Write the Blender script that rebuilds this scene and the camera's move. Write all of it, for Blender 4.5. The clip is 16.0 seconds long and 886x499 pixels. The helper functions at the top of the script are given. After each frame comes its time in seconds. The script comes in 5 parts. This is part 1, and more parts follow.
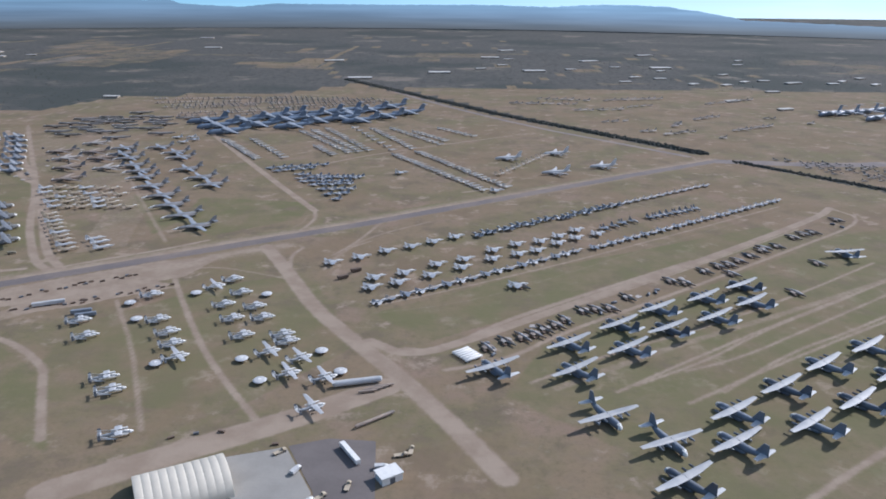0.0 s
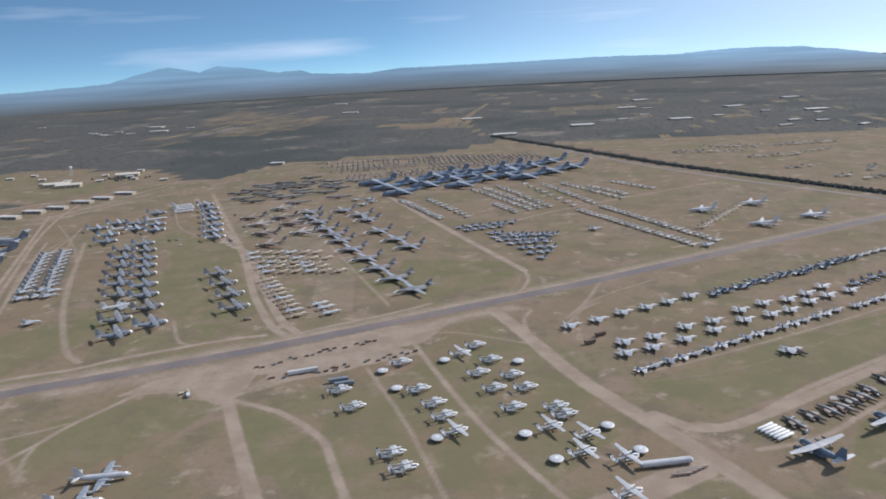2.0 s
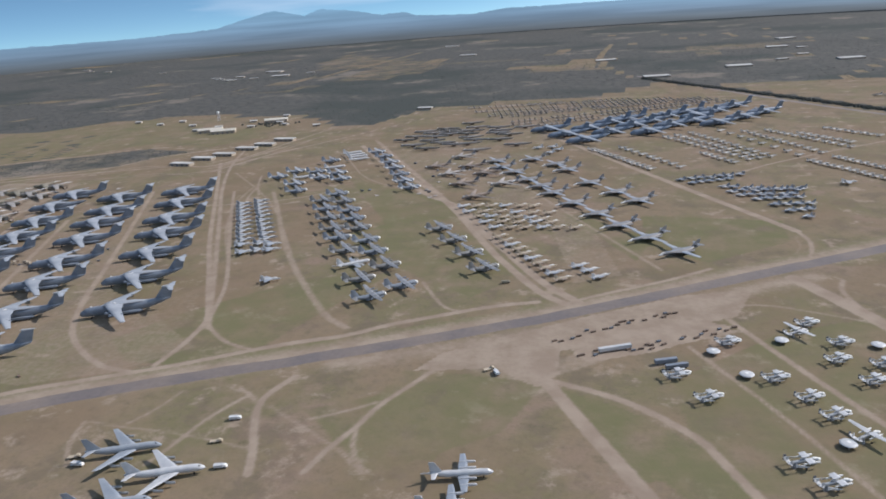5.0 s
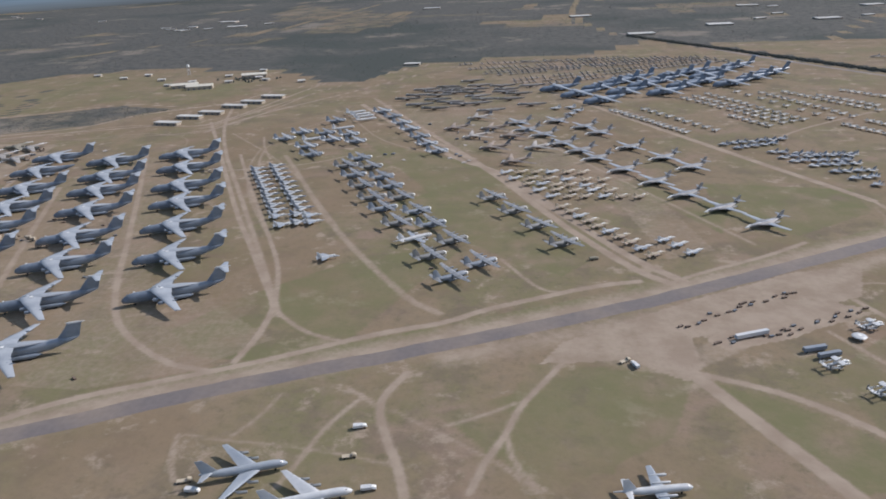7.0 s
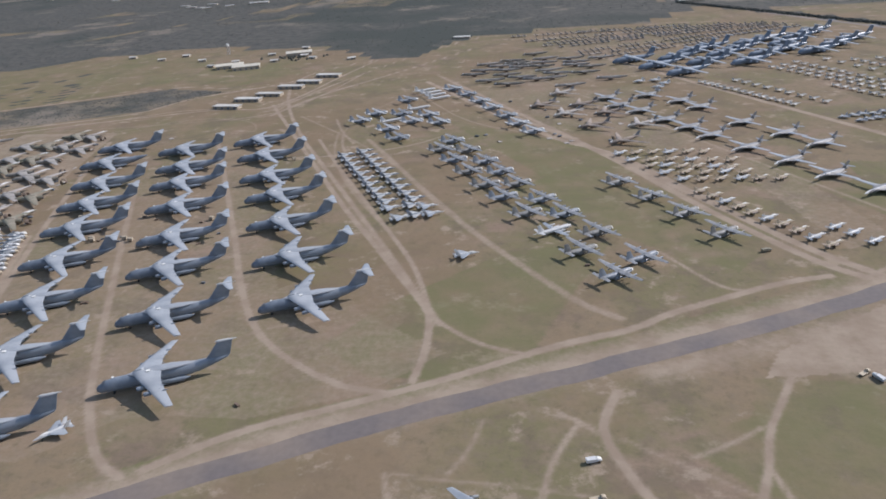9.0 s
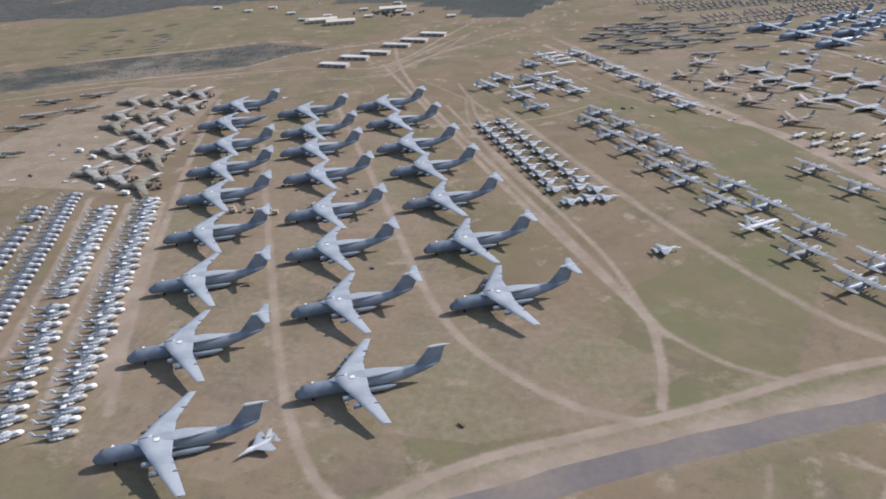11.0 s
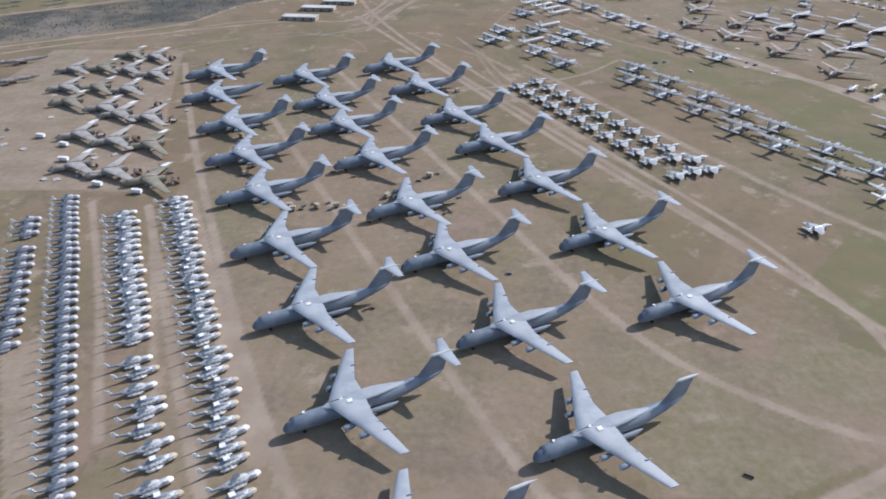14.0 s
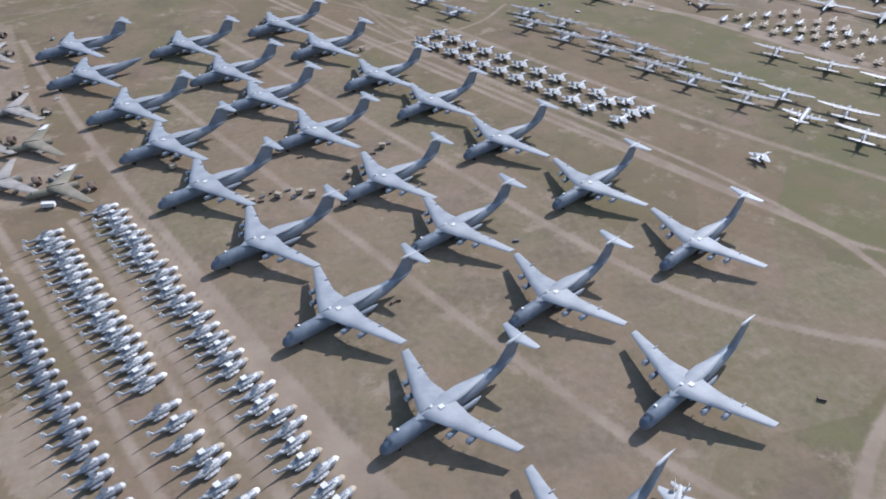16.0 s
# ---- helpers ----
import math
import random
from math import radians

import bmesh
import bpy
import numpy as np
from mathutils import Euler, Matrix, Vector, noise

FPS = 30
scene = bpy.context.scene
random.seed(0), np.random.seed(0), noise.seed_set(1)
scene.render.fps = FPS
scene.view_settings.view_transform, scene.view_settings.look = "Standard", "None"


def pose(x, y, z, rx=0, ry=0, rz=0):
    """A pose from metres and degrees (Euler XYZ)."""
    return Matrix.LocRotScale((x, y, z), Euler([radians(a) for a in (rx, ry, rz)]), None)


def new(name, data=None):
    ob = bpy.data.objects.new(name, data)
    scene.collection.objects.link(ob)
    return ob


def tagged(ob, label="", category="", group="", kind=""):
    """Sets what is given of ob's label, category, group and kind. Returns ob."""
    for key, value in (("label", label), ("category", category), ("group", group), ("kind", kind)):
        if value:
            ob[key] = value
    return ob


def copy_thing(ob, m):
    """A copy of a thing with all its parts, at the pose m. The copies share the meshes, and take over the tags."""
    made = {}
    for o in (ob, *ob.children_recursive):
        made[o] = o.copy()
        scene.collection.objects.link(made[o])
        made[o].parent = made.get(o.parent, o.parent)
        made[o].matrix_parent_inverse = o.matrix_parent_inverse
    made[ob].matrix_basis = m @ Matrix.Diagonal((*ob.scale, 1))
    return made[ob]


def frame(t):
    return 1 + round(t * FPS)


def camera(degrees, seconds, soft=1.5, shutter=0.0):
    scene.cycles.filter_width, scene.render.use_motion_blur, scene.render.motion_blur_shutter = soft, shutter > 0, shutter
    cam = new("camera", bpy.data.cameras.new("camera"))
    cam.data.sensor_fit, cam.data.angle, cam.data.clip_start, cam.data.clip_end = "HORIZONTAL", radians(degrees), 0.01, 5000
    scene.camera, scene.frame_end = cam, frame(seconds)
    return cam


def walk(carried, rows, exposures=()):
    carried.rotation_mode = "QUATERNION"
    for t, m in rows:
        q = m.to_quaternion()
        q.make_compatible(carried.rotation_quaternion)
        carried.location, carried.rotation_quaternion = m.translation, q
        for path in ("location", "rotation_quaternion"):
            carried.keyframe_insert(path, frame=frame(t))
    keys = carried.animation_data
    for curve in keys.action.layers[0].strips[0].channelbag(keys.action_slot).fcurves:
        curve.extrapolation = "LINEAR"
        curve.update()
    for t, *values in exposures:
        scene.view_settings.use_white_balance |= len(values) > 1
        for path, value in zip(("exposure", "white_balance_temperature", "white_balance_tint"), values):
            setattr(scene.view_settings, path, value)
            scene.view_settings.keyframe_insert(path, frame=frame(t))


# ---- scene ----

cam = camera(63.0, 16.0, soft=1.85)
# the whole place is modelled at this share of its true size; all lengths below are true metres
SCALE = 0.62
# seconds, eye, yaw, pitch, roll
PATH_ROWS = [
    (0, -14.88, -26.81, 222.85, 0.002, -19.556, -0.577),
    (0.5, -42.58, -21.34, 222.87, 4.849, -17.186, 1.061),
    (1, -70.26, -15.92, 222.90, 7.994, -15.184, 2.996),
    (1.5, -97.88, -10.51, 222.90, 8.067, -14.704, 4.064),
    (2, -125.43, -5.00, 222.82, 7.805, -15.150, 3.051),
    (2.5, -153.07, 0.87, 222.62, 5.715, -13.105, 2.193),
    (3, -181.06, 7.32, 222.30, 6.414, -13.629, 3.812),
    (3.5, -209.57, 14.25, 221.91, 4.999, -14.524, 3.213),
    (4, -238.78, 21.50, 221.53, 6.226, -14.754, 3.266),
    (4.5, -268.59, 28.89, 221.33, 12.464, -17.769, 3.673),
    (4.7, -280.60, 31.86, 221.37, 14.031, -18.293, 4.014),
    (6.8, -407.22, 63.25, 223.12, 9.928, -22.910, 2.526),
    (7, -419.03, 66.39, 223.26, 9.165, -22.702, 2.614),
    (7.5, -447.95, 74.62, 223.52, 8.970, -22.167, 3.849),
    (8, -476.20, 83.31, 223.64, 8.796, -23.058, 4.554),
    (8.5, -503.99, 92.42, 223.71, 7.736, -25.179, 3.349),
    (9, -531.59, 101.89, 223.72, 8.819, -24.780, 3.913),
    (9.5, -559.18, 111.65, 223.57, 11.670, -26.790, 4.118),
    (10, -586.96, 121.73, 223.22, 13.692, -28.018, 3.300),
    (10.2, -598.22, 125.74, 222.99, 14.536, -27.915, 3.395),
    (12.3, -717.72, 167.30, 219.70, 6.114, -27.180, 0.952),
    (12.5, -728.76, 171.18, 219.54, 5.570, -27.558, 0.837),
    (13, -755.48, 180.67, 219.59, 4.066, -30.191, 0.986),
    (13.5, -781.54, 189.88, 220.13, 2.297, -30.730, 0.933),
    (14, -807.09, 198.87, 221.04, 1.593, -32.428, 0.959),
    (14.5, -832.32, 207.86, 222.03, -0.721, -34.316, 1.109),
    (15, -857.33, 217.17, 222.91, -7.397, -36.036, -0.183),
    (15.5, -882.39, 226.68, 223.82, -14.840, -35.171, -2.388),
    (16, -907.66, 236.26, 224.89, -15.530, -36.819, -1.036),
]
walk(cam, [(t, pose(SCALE * x, SCALE * y, SCALE * z, 90 + p, r, w)) for t, x, y, z, w, p, r in PATH_ROWS], exposures=[(0, 0.25, 5720, 16), (1, 0.28, 5950, 16), (3, 0.28, 6070, 15), (5, 0.27, 6120, 15), (9, 0.32, 6120, 16), (12.3, 0.53, 5980, 15), (16, 0.41, 5740, 15)])

# ---- world and sun ----
SUN_AZ, SUN_EL = radians(33), radians(38)
world = bpy.data.worlds.new("world")
scene.world = world
world.use_nodes = True
wn, wl = world.node_tree.nodes, world.node_tree.links
sky = wn.new("ShaderNodeTexSky")
sky.sky_type, sky.sun_disc = "NISHITA", False
sky.sun_elevation, sky.sun_rotation = SUN_EL, radians(90) - SUN_AZ
sky.air_density, sky.dust_density, sky.ozone_density = 1.0, 0.5, 1.4
wn["Background"].inputs["Strength"].default_value = 0.115

# thin high cloud near the horizon, over the clear sky
wtc = wn.new("ShaderNodeTexCoord")
lift = wn.new("ShaderNodeVectorMath")
lift.operation = "MULTIPLY_ADD"
lift.inputs[1].default_value, lift.inputs[2].default_value = (1, 1, 4.0), (0, 0, 0.22)
wl.new(wtc.outputs["Generated"], lift.inputs[0])
unit = wn.new("ShaderNodeVectorMath")
unit.operation = "NORMALIZE"
wl.new(lift.outputs[0], unit.inputs[0])
wl.new(unit.outputs[0], sky.inputs["Vector"])
wmap = wn.new("ShaderNodeMapping")
wmap.inputs["Scale"].default_value = (2.2, 2.2, 26)
wl.new(wtc.outputs["Generated"], wmap.inputs["Vector"])
wisp = wn.new("ShaderNodeTexNoise")
wisp.inputs["Scale"].default_value, wisp.inputs["Detail"].default_value = 1.3, 6
wl.new(wmap.outputs[0], wisp.inputs["Vector"])
wr = wn.new("ShaderNodeMapRange")
wr.inputs["From Min"].default_value, wr.inputs["From Max"].default_value, wr.inputs["To Max"].default_value = 0.56, 0.86, 0.40
wl.new(wisp.outputs["Fac"], wr.inputs["Value"])
veil = wn.new("ShaderNodeMix")
veil.data_type = "RGBA"
veil.inputs["B"].default_value = (7.5, 7.8, 8.2, 1)
east = wn.new("ShaderNodeSeparateXYZ")
wl.new(wtc.outputs["Generated"], east.inputs[0])
haze = wn.new("ShaderNodeMapRange")
haze.inputs["From Min"].default_value, haze.inputs["From Max"].default_value, haze.inputs["To Max"].default_value = -0.20, 0.45, 0.42
wl.new(east.outputs["X"], haze.inputs["Value"])
thick = wn.new("ShaderNodeMath")
wl.new(wr.outputs[0], thick.inputs[0])
wl.new(haze.outputs[0], thick.inputs[1])
wl.new(thick.outputs[0], veil.inputs["Factor"])
tone = wn.new("ShaderNodeMix")
tone.data_type, tone.blend_type = "RGBA", "MULTIPLY"
tone.inputs["Factor"].default_value, tone.inputs["B"].default_value = 1.0, (0.86, 1.08, 1.02, 1)
wl.new(sky.outputs[0], tone.inputs["A"])
wl.new(tone.outputs["Result"], veil.inputs["A"])
wl.new(veil.outputs["Result"], wn["Background"].inputs["Color"])
sun = new("sun", bpy.data.lights.new("sun", "SUN"))
sun.data.energy, sun.data.angle, sun.data.color = 3.6, radians(0.53), (1.0, 0.94, 0.86)
to_sun = Vector((math.cos(SUN_AZ) * math.cos(SUN_EL), math.sin(SUN_AZ) * math.cos(SUN_EL), math.sin(SUN_EL)))
sun.matrix_world = Matrix.Translation((0, 0, 900)) @ to_sun.to_track_quat("Z", "Y").to_matrix().to_4x4()


# ---- materials ----
def material(name, color, rough=0.6, metal=0.0, vary=0.12, scale=0.6, bump=0.0, second=None, islands=False):
    """A procedural surface: a base colour with blotches at two scales, a shift from one object to the next, and fine relief."""
    m = bpy.data.materials.new(name)
    m.use_nodes = True
    n, l = m.node_tree.nodes, m.node_tree.links
    b = n["Principled BSDF"]
    b.inputs["Roughness"].default_value, b.inputs["Metallic"].default_value = rough, metal
    tc = n.new("ShaderNodeTexCoord")
    big, fine = n.new("ShaderNodeTexNoise"), n.new("ShaderNodeTexNoise")
    big.inputs["Scale"].default_value, big.inputs["Detail"].default_value = scale * 0.35 / SCALE, 3
    fine.inputs["Scale"].default_value, fine.inputs["Detail"].default_value = scale * 4 / SCALE, 5
    l.new(tc.outputs["Object"], big.inputs["Vector"])
    l.new(tc.outputs["Object"], fine.inputs["Vector"])
    mix = n.new("ShaderNodeMix")
    mix.data_type, mix.clamp_factor = "RGBA", True
    other = second or tuple(c * (1 - 2.2 * vary) for c in color)
    mix.inputs["A"].default_value, mix.inputs["B"].default_value = (*color, 1), (*other, 1)
    ramp = n.new("ShaderNodeMapRange")
    ramp.inputs["From Min"].default_value, ramp.inputs["From Max"].default_value = 0.40, 0.66
    l.new(big.outputs["Fac"], ramp.inputs["Value"])
    l.new(ramp.outputs[0], mix.inputs["Factor"])
    hsv = n.new("ShaderNodeHueSaturation")
    val = n.new("ShaderNodeMath")
    val.operation = "MULTIPLY_ADD"
    val.inputs[1].default_value, val.inputs[2].default_value = vary * 2.5, 1 - vary * 1.9
    l.new(fine.outputs["Fac"], val.inputs[0])
    add = n.new("ShaderNodeMath")
    add.operation = "MULTIPLY_ADD"
    add.inputs[1].default_value = vary * 1.6
    if islands:
        rnd = n.new("ShaderNodeNewGeometry").outputs["Random Per Island"]
    else:
        rnd = n.new("ShaderNodeObjectInfo").outputs["Random"]
    l.new(rnd, add.inputs[0])
    l.new(val.outputs[0], add.inputs[2])
    l.new(add.outputs[0], hsv.inputs["Value"])
    l.new(mix.outputs["Result"], hsv.inputs["Color"])
    l.new(hsv.outputs["Color"], b.inputs["Base Color"])
    if bump:
        bp = n.new("ShaderNodeBump")
        bp.inputs["Strength"].default_value, bp.inputs["Distance"].default_value = bump, 0.2 * SCALE
        l.new(fine.outputs["Fac"], bp.inputs["Height"])
        l.new(bp.outputs["Normal"], b.inputs["Normal"])
    return m


GREY = material("transport_grey_paint", (0.205, 0.232, 0.266), 0.45, vary=0.09, scale=0.25, second=(0.145, 0.168, 0.20))
WING_GREY = material("sun_bleached_grey_wing", (0.345, 0.368, 0.39), 0.5, vary=0.07, scale=0.25, second=(0.25, 0.28, 0.315))
DARK_GREY = material("dark_grey_paint", (0.13, 0.145, 0.165), 0.5, vary=0.09, scale=0.3)
PALE = material("pale_grey_paint", (0.55, 0.55, 0.54), 0.45, vary=0.08, scale=0.4, second=(0.42, 0.43, 0.44))
SEAL = material("white_sealant", (0.78, 0.77, 0.73), 0.55, vary=0.05, scale=1.0)
TAN_SEAL = material("tan_covering", (0.46, 0.385, 0.28), 0.7, vary=0.08, scale=1.0)
HULK = material("faded_grey_tan_camouflage", (0.40, 0.36, 0.325), 0.65, vary=0.14, scale=0.35, second=(0.25, 0.235, 0.21))
OLIVE = material("olive_camouflage_paint", (0.20, 0.185, 0.13), 0.65, vary=0.12, scale=0.35, second=(0.30, 0.26, 0.20))
BROWN = material("weathered_brown_paint", (0.33, 0.262, 0.208), 0.7, vary=0.16, scale=0.4, second=(0.15, 0.13, 0.115))
# for the far transports, bluer than the grey of the near ones
BLUE = material("far_blue_grey", (0.155, 0.205, 0.27), 0.4, vary=0.08, scale=0.3)
GLASS = material("dark_cockpit_glass", (0.02, 0.025, 0.03), 0.12, vary=0.03)
BLACK = material("black_rubber", (0.025, 0.025, 0.025), 0.85, vary=0.05)
METAL = material("bare_metal", (0.42, 0.42, 0.41), 0.4, 0.6, vary=0.08)
RUST = material("rusty_scrap", (0.16, 0.115, 0.085), 0.8, vary=0.15, scale=0.8)


# ---- ground ----
def spread(lo, hi, step, far_lo, far_hi):
    """Grid lines: even inside, growing wider outside."""
    mid = list(np.arange(lo, hi + step, step))
    out, s, v = [], step, hi
    while v < far_hi:
        s = min(s * 1.12, 160)
        v += s
        out.append(v)
    inn, s, v = [], step, lo
    while v > far_lo:
        s = min(s * 1.12, 160)
        v -= s
        inn.append(v)
    return np.array(inn[::-1] + mid + out)


GX = spread(-1300, 450, 2.1, -7900, 7600)
GY = spread(230, 1120, 2.1, -3000, 7900)
PX, PY = np.meshgrid(GX, GY)
DIRT = np.zeros(PX.shape)
TURF = np.zeros(PX.shape)
SCRUB = np.zeros(PX.shape)


def along(points):
    """Distance of every grid point from a line through the points (rounded at the corners)."""
    pts = np.array(points, float)
    if len(pts) > 2:
        for _ in range(2):
            q = 0.75 * pts[:-1] + 0.25 * pts[1:]
            r = 0.25 * pts[:-1] + 0.75 * pts[1:]
            mid = np.empty((2 * len(q), 2))
            mid[0::2], mid[1::2] = q, r
            pts = np.vstack([pts[:1], mid, pts[-1:]])
    best = np.full(PX.shape, 1e9)
    for (ax, ay), (bx, by) in zip(pts[:-1], pts[1:]):
        m = 45
        sel = (PX > min(ax, bx) - m) & (PX < max(ax, bx) + m) & (PY > min(ay, by) - m) & (PY < max(ay, by) + m)
        if not sel.any():
            continue
        x, y = PX[sel] - ax, PY[sel] - ay
        dx, dy = bx - ax, by - ay
        u = np.clip((x * dx + y * dy) / (dx * dx + dy * dy + 1e-9), 0, 1)
        best[sel] = np.minimum(best[sel], np.hypot(x - u * dx, y - u * dy))
    return best


def track(points, width=5.0, strength=1.0, soft=2.2):
    """A worn dirt track in the dry grass."""
    d = along(points)
    np.maximum(DIRT, strength * np.clip((width / 2 + soft - d) / (2 * soft), 0, 1), out=DIRT)


def inside(points):
    """Which grid points lie inside a closed outline."""
    hit, n = np.zeros(PX.shape, bool), len(points)
    for i in range(n):
        (ax, ay), (bx, by) = points[i], points[(i + 1) % n]
        c = (ay > PY) != (by > PY)
        hit ^= c & (PX < (bx - ax) * (PY - ay) / ((by - ay) or 1e-9) + ax)
    return hit


def patch(field, points, amount):
    sel = inside(points)
    field[sel] = np.maximum(field[sel], amount)




# ---- shapes ----
SIZE = [1.0]


def part(name, bm, mat, parent, label="", smooth=True):
    me = bpy.data.meshes.new(name)
    bmesh.ops.recalc_face_normals(bm, faces=bm.faces)
    bmesh.ops.scale(bm, vec=(SCALE * SIZE[0],) * 3, verts=bm.verts)
    bm.to_mesh(me)
    bm.free()
    me.materials.append(mat)
    if smooth:
        me.polygons.foreach_set("use_smooth", [True] * len(me.polygons))
        me.set_sharp_from_angle(angle=radians(38))
    ob = new(name, me)
    if parent:
        ob.parent = parent
    return tagged(ob, label)


def thing(name, label, category, group="", kind=""):
    return tagged(new(name), label, category, group, kind)


def loft(bm, sections, n=12):
    """A closed skin through upright ovals along x: (x, half width, half height, centre height, centre y)."""
    rings = []
    for s in sections:
        x, w, h, z = s[:4]
        y0 = s[4] if len(s) > 4 else 0.0
        rings.append([bm.verts.new((x, y0 + w * math.cos(a), z + h * math.sin(a))) for a in (2 * math.pi * i / n for i in range(n))])
    for a, b in zip(rings[:-1], rings[1:]):
        for i in range(n):
            bm.faces.new((a[i], a[(i + 1) % n], b[(i + 1) % n], b[i]))
    bm.faces.new(rings[0][::-1])
    bm.faces.new(rings[-1])
    return bm


def foil(bm, root, tip, upright=False):
    """A wing or fin panel with an aerofoil section. root, tip: (leading edge x, y, z, chord, thickness)."""
    prof = [(0, 0), (0.08, 0.45), (0.32, 0.6), (0.68, 0.36), (1, 0.04), (1, -0.04), (0.6, -0.32), (0.1, -0.36)]
    ends = []
    for x, y, z, c, t in (root, tip):
        ends.append([bm.verts.new((x - u * c, y + (v * t if upright else 0), z + (0 if upright else v * t))) for u, v in prof])
    a, b = ends
    k = len(prof)
    for i in range(k):
        bm.faces.new((a[i], a[(i + 1) % k], b[(i + 1) % k], b[i]))
    bm.faces.new(a[::-1])
    bm.faces.new(b)
    return bm


def block(bm, x0, x1, y0, y1, z0, z1):
    v = [bm.verts.new((x, y, z)) for z in (z0, z1) for y in (y0, y1) for x in (x0, x1)]
    for f in ((0, 2, 3, 1), (4, 5, 7, 6), (0, 1, 5, 4), (2, 6, 7, 3), (0, 4, 6, 2), (1, 3, 7, 5)):
        bm.faces.new([v[i] for i in f])
    return bm


def wheel(bm, x, y, r, w, n=10):
    turns = [2 * math.pi * i / n for i in range(n)]
    a = [bm.verts.new((x + r * math.cos(t), y - w / 2, r + r * math.sin(t))) for t in turns]
    b = [bm.verts.new((x + r * math.cos(t), y + w / 2, r + r * math.sin(t))) for t in turns]
    for i in range(n):
        bm.faces.new((a[i], a[(i + 1) % n], b[(i + 1) % n], b[i]))
    bm.faces.new(a[::-1])
    bm.faces.new(b)
    return bm


B = bmesh.new


# one grey in two tones: shaded body sides painted darker, sunlit wing tops lighter
C5_PAINT = material("faded_grey_shaded_tone", (0.215, 0.245, 0.282), 0.55, vary=0.10, scale=0.3, second=(0.135, 0.165, 0.205))
C5_WING = material("faded_grey_sunlit_tone", (0.350, 0.370, 0.393), 0.62, vary=0.07, scale=0.3, second=(0.268, 0.290, 0.316))


def heavy_transport(paint=C5_PAINT, tail=True, wing=C5_WING, fin=True):
    """Four-engined jet transport, 75 m long, with high swept wings and a T tail."""
    a = thing("transport_jet", "grey four-engined jet transport parked on dry grass" + ("" if tail else (", its tailplane removed" if fin else ", tail fin removed")), "aircraft", "parked heavy transports")
    part("fuselage", loft(B(), [(36.6, 0.5, 0.6, 4.2), (35.8, 1.5, 1.6, 4.3), (34, 2.5, 2.6, 4.6), (31, 2.95, 3.35, 5.2), (27, 3.15, 3.8, 5.6), (10, 3.15, 3.85, 5.7),
                                (-9, 3.15, 3.85, 5.7), (-17, 2.75, 3.3, 6.3), (-24, 2.1, 2.4, 7.3), (-30, 1.2, 1.4, 8.3), (-33.8, 0.35, 0.5, 8.9)], 20), paint, a)
    # lighter tone carried along the body's top, painted as its lit part
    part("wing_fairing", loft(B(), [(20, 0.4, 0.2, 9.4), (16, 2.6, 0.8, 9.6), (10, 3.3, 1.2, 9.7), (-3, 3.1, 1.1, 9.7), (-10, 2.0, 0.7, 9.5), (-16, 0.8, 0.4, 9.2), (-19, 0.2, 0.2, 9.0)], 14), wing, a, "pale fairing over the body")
    for s in (1, -1):
        bm = foil(B(), (17.4, s * 0.5, 10.0, 15.4, 2.0), (11.6, s * 12, 8.9, 9.6, 1.4))
        foil(bm, (11.6, s * 12, 8.9, 9.6, 1.4), (-0.6, s * 33.95, 6.2, 4.1, 0.6))
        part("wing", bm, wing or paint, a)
        for y, x in ((6.5, 4.2), (11.2, 3.9), (15.8, 2.7), (20.6, 1.1)):
            part("flap_track", foil(B(), (x, s * y, 8.75 - 0.03 * y, 3.2, 0.6), (x, s * (y + 0.45), 8.75 - 0.03 * y, 3.2, 0.6)), paint, a)
        for y, x in ((12.2, 10.6), (18.9, 6.6)):
            e = part("engine", loft(B(), [(x + 4.0, 1.08, 1.08, 6.8, s * y), (x + 3.8, 1.18, 1.18, 6.8, s * y), (x + 2.0, 1.25, 1.25, 6.8, s * y), (x + 0.3, 1.1, 1.1, 6.8, s * y),
                                          (x + 0.2, 0.8, 0.8, 6.8, s * y), (x - 2.6, 0.5, 0.5, 6.85, s * y)], 14), paint, a)
            part("intake", loft(B(), [(x + 4.06, 0.95, 0.95, 6.8, s * y), (x + 4.00, 0.98, 0.98, 6.8, s * y)], 14), SEAL, e, "sealed white intake cover")
            part("pylon", foil(B(), (x + 2.5, s * y, 7.5, 6.0, 0.45), (x + 1.4, s * y, 8.5, 6.0, 0.45), True), paint, e)
        part("gear_fairing", loft(B(), [(9, 0.3, 0.3, 2.4, s * 3.4), (6, 1.3, 1.4, 2.3, s * 3.5), (-8, 1.3, 1.4, 2.3, s * 3.5), (-12, 0.3, 0.3, 2.6, s * 3.3)], 10), paint, a)
        part("main_gear", loft(B(), [(5.0, 0.6, 0.3, 0.75, s * 3.2), (4.6, 0.8, 0.75, 0.75, s * 3.2), (-5.4, 0.8, 0.75, 0.75, s * 3.2), (-5.8, 0.6, 0.3, 0.75, s * 3.2)], 8), BLACK, a, "black main wheels")
        if tail:
            part("tailplane", foil(B(), (-31.6, s * 0.3, 18.6, 6.6, 0.8), (-35.6, s * 9.6, 18.2, 2.9, 0.35)), WING_GREY, a, "pale tailplane on the fin")
    if fin:
        part("fin", foil(B(), (-21.5, 0, 9.2, 13.0, 1.6), (-29.4, 0, 18.6, 8.2, 0.9), True), paint, a)
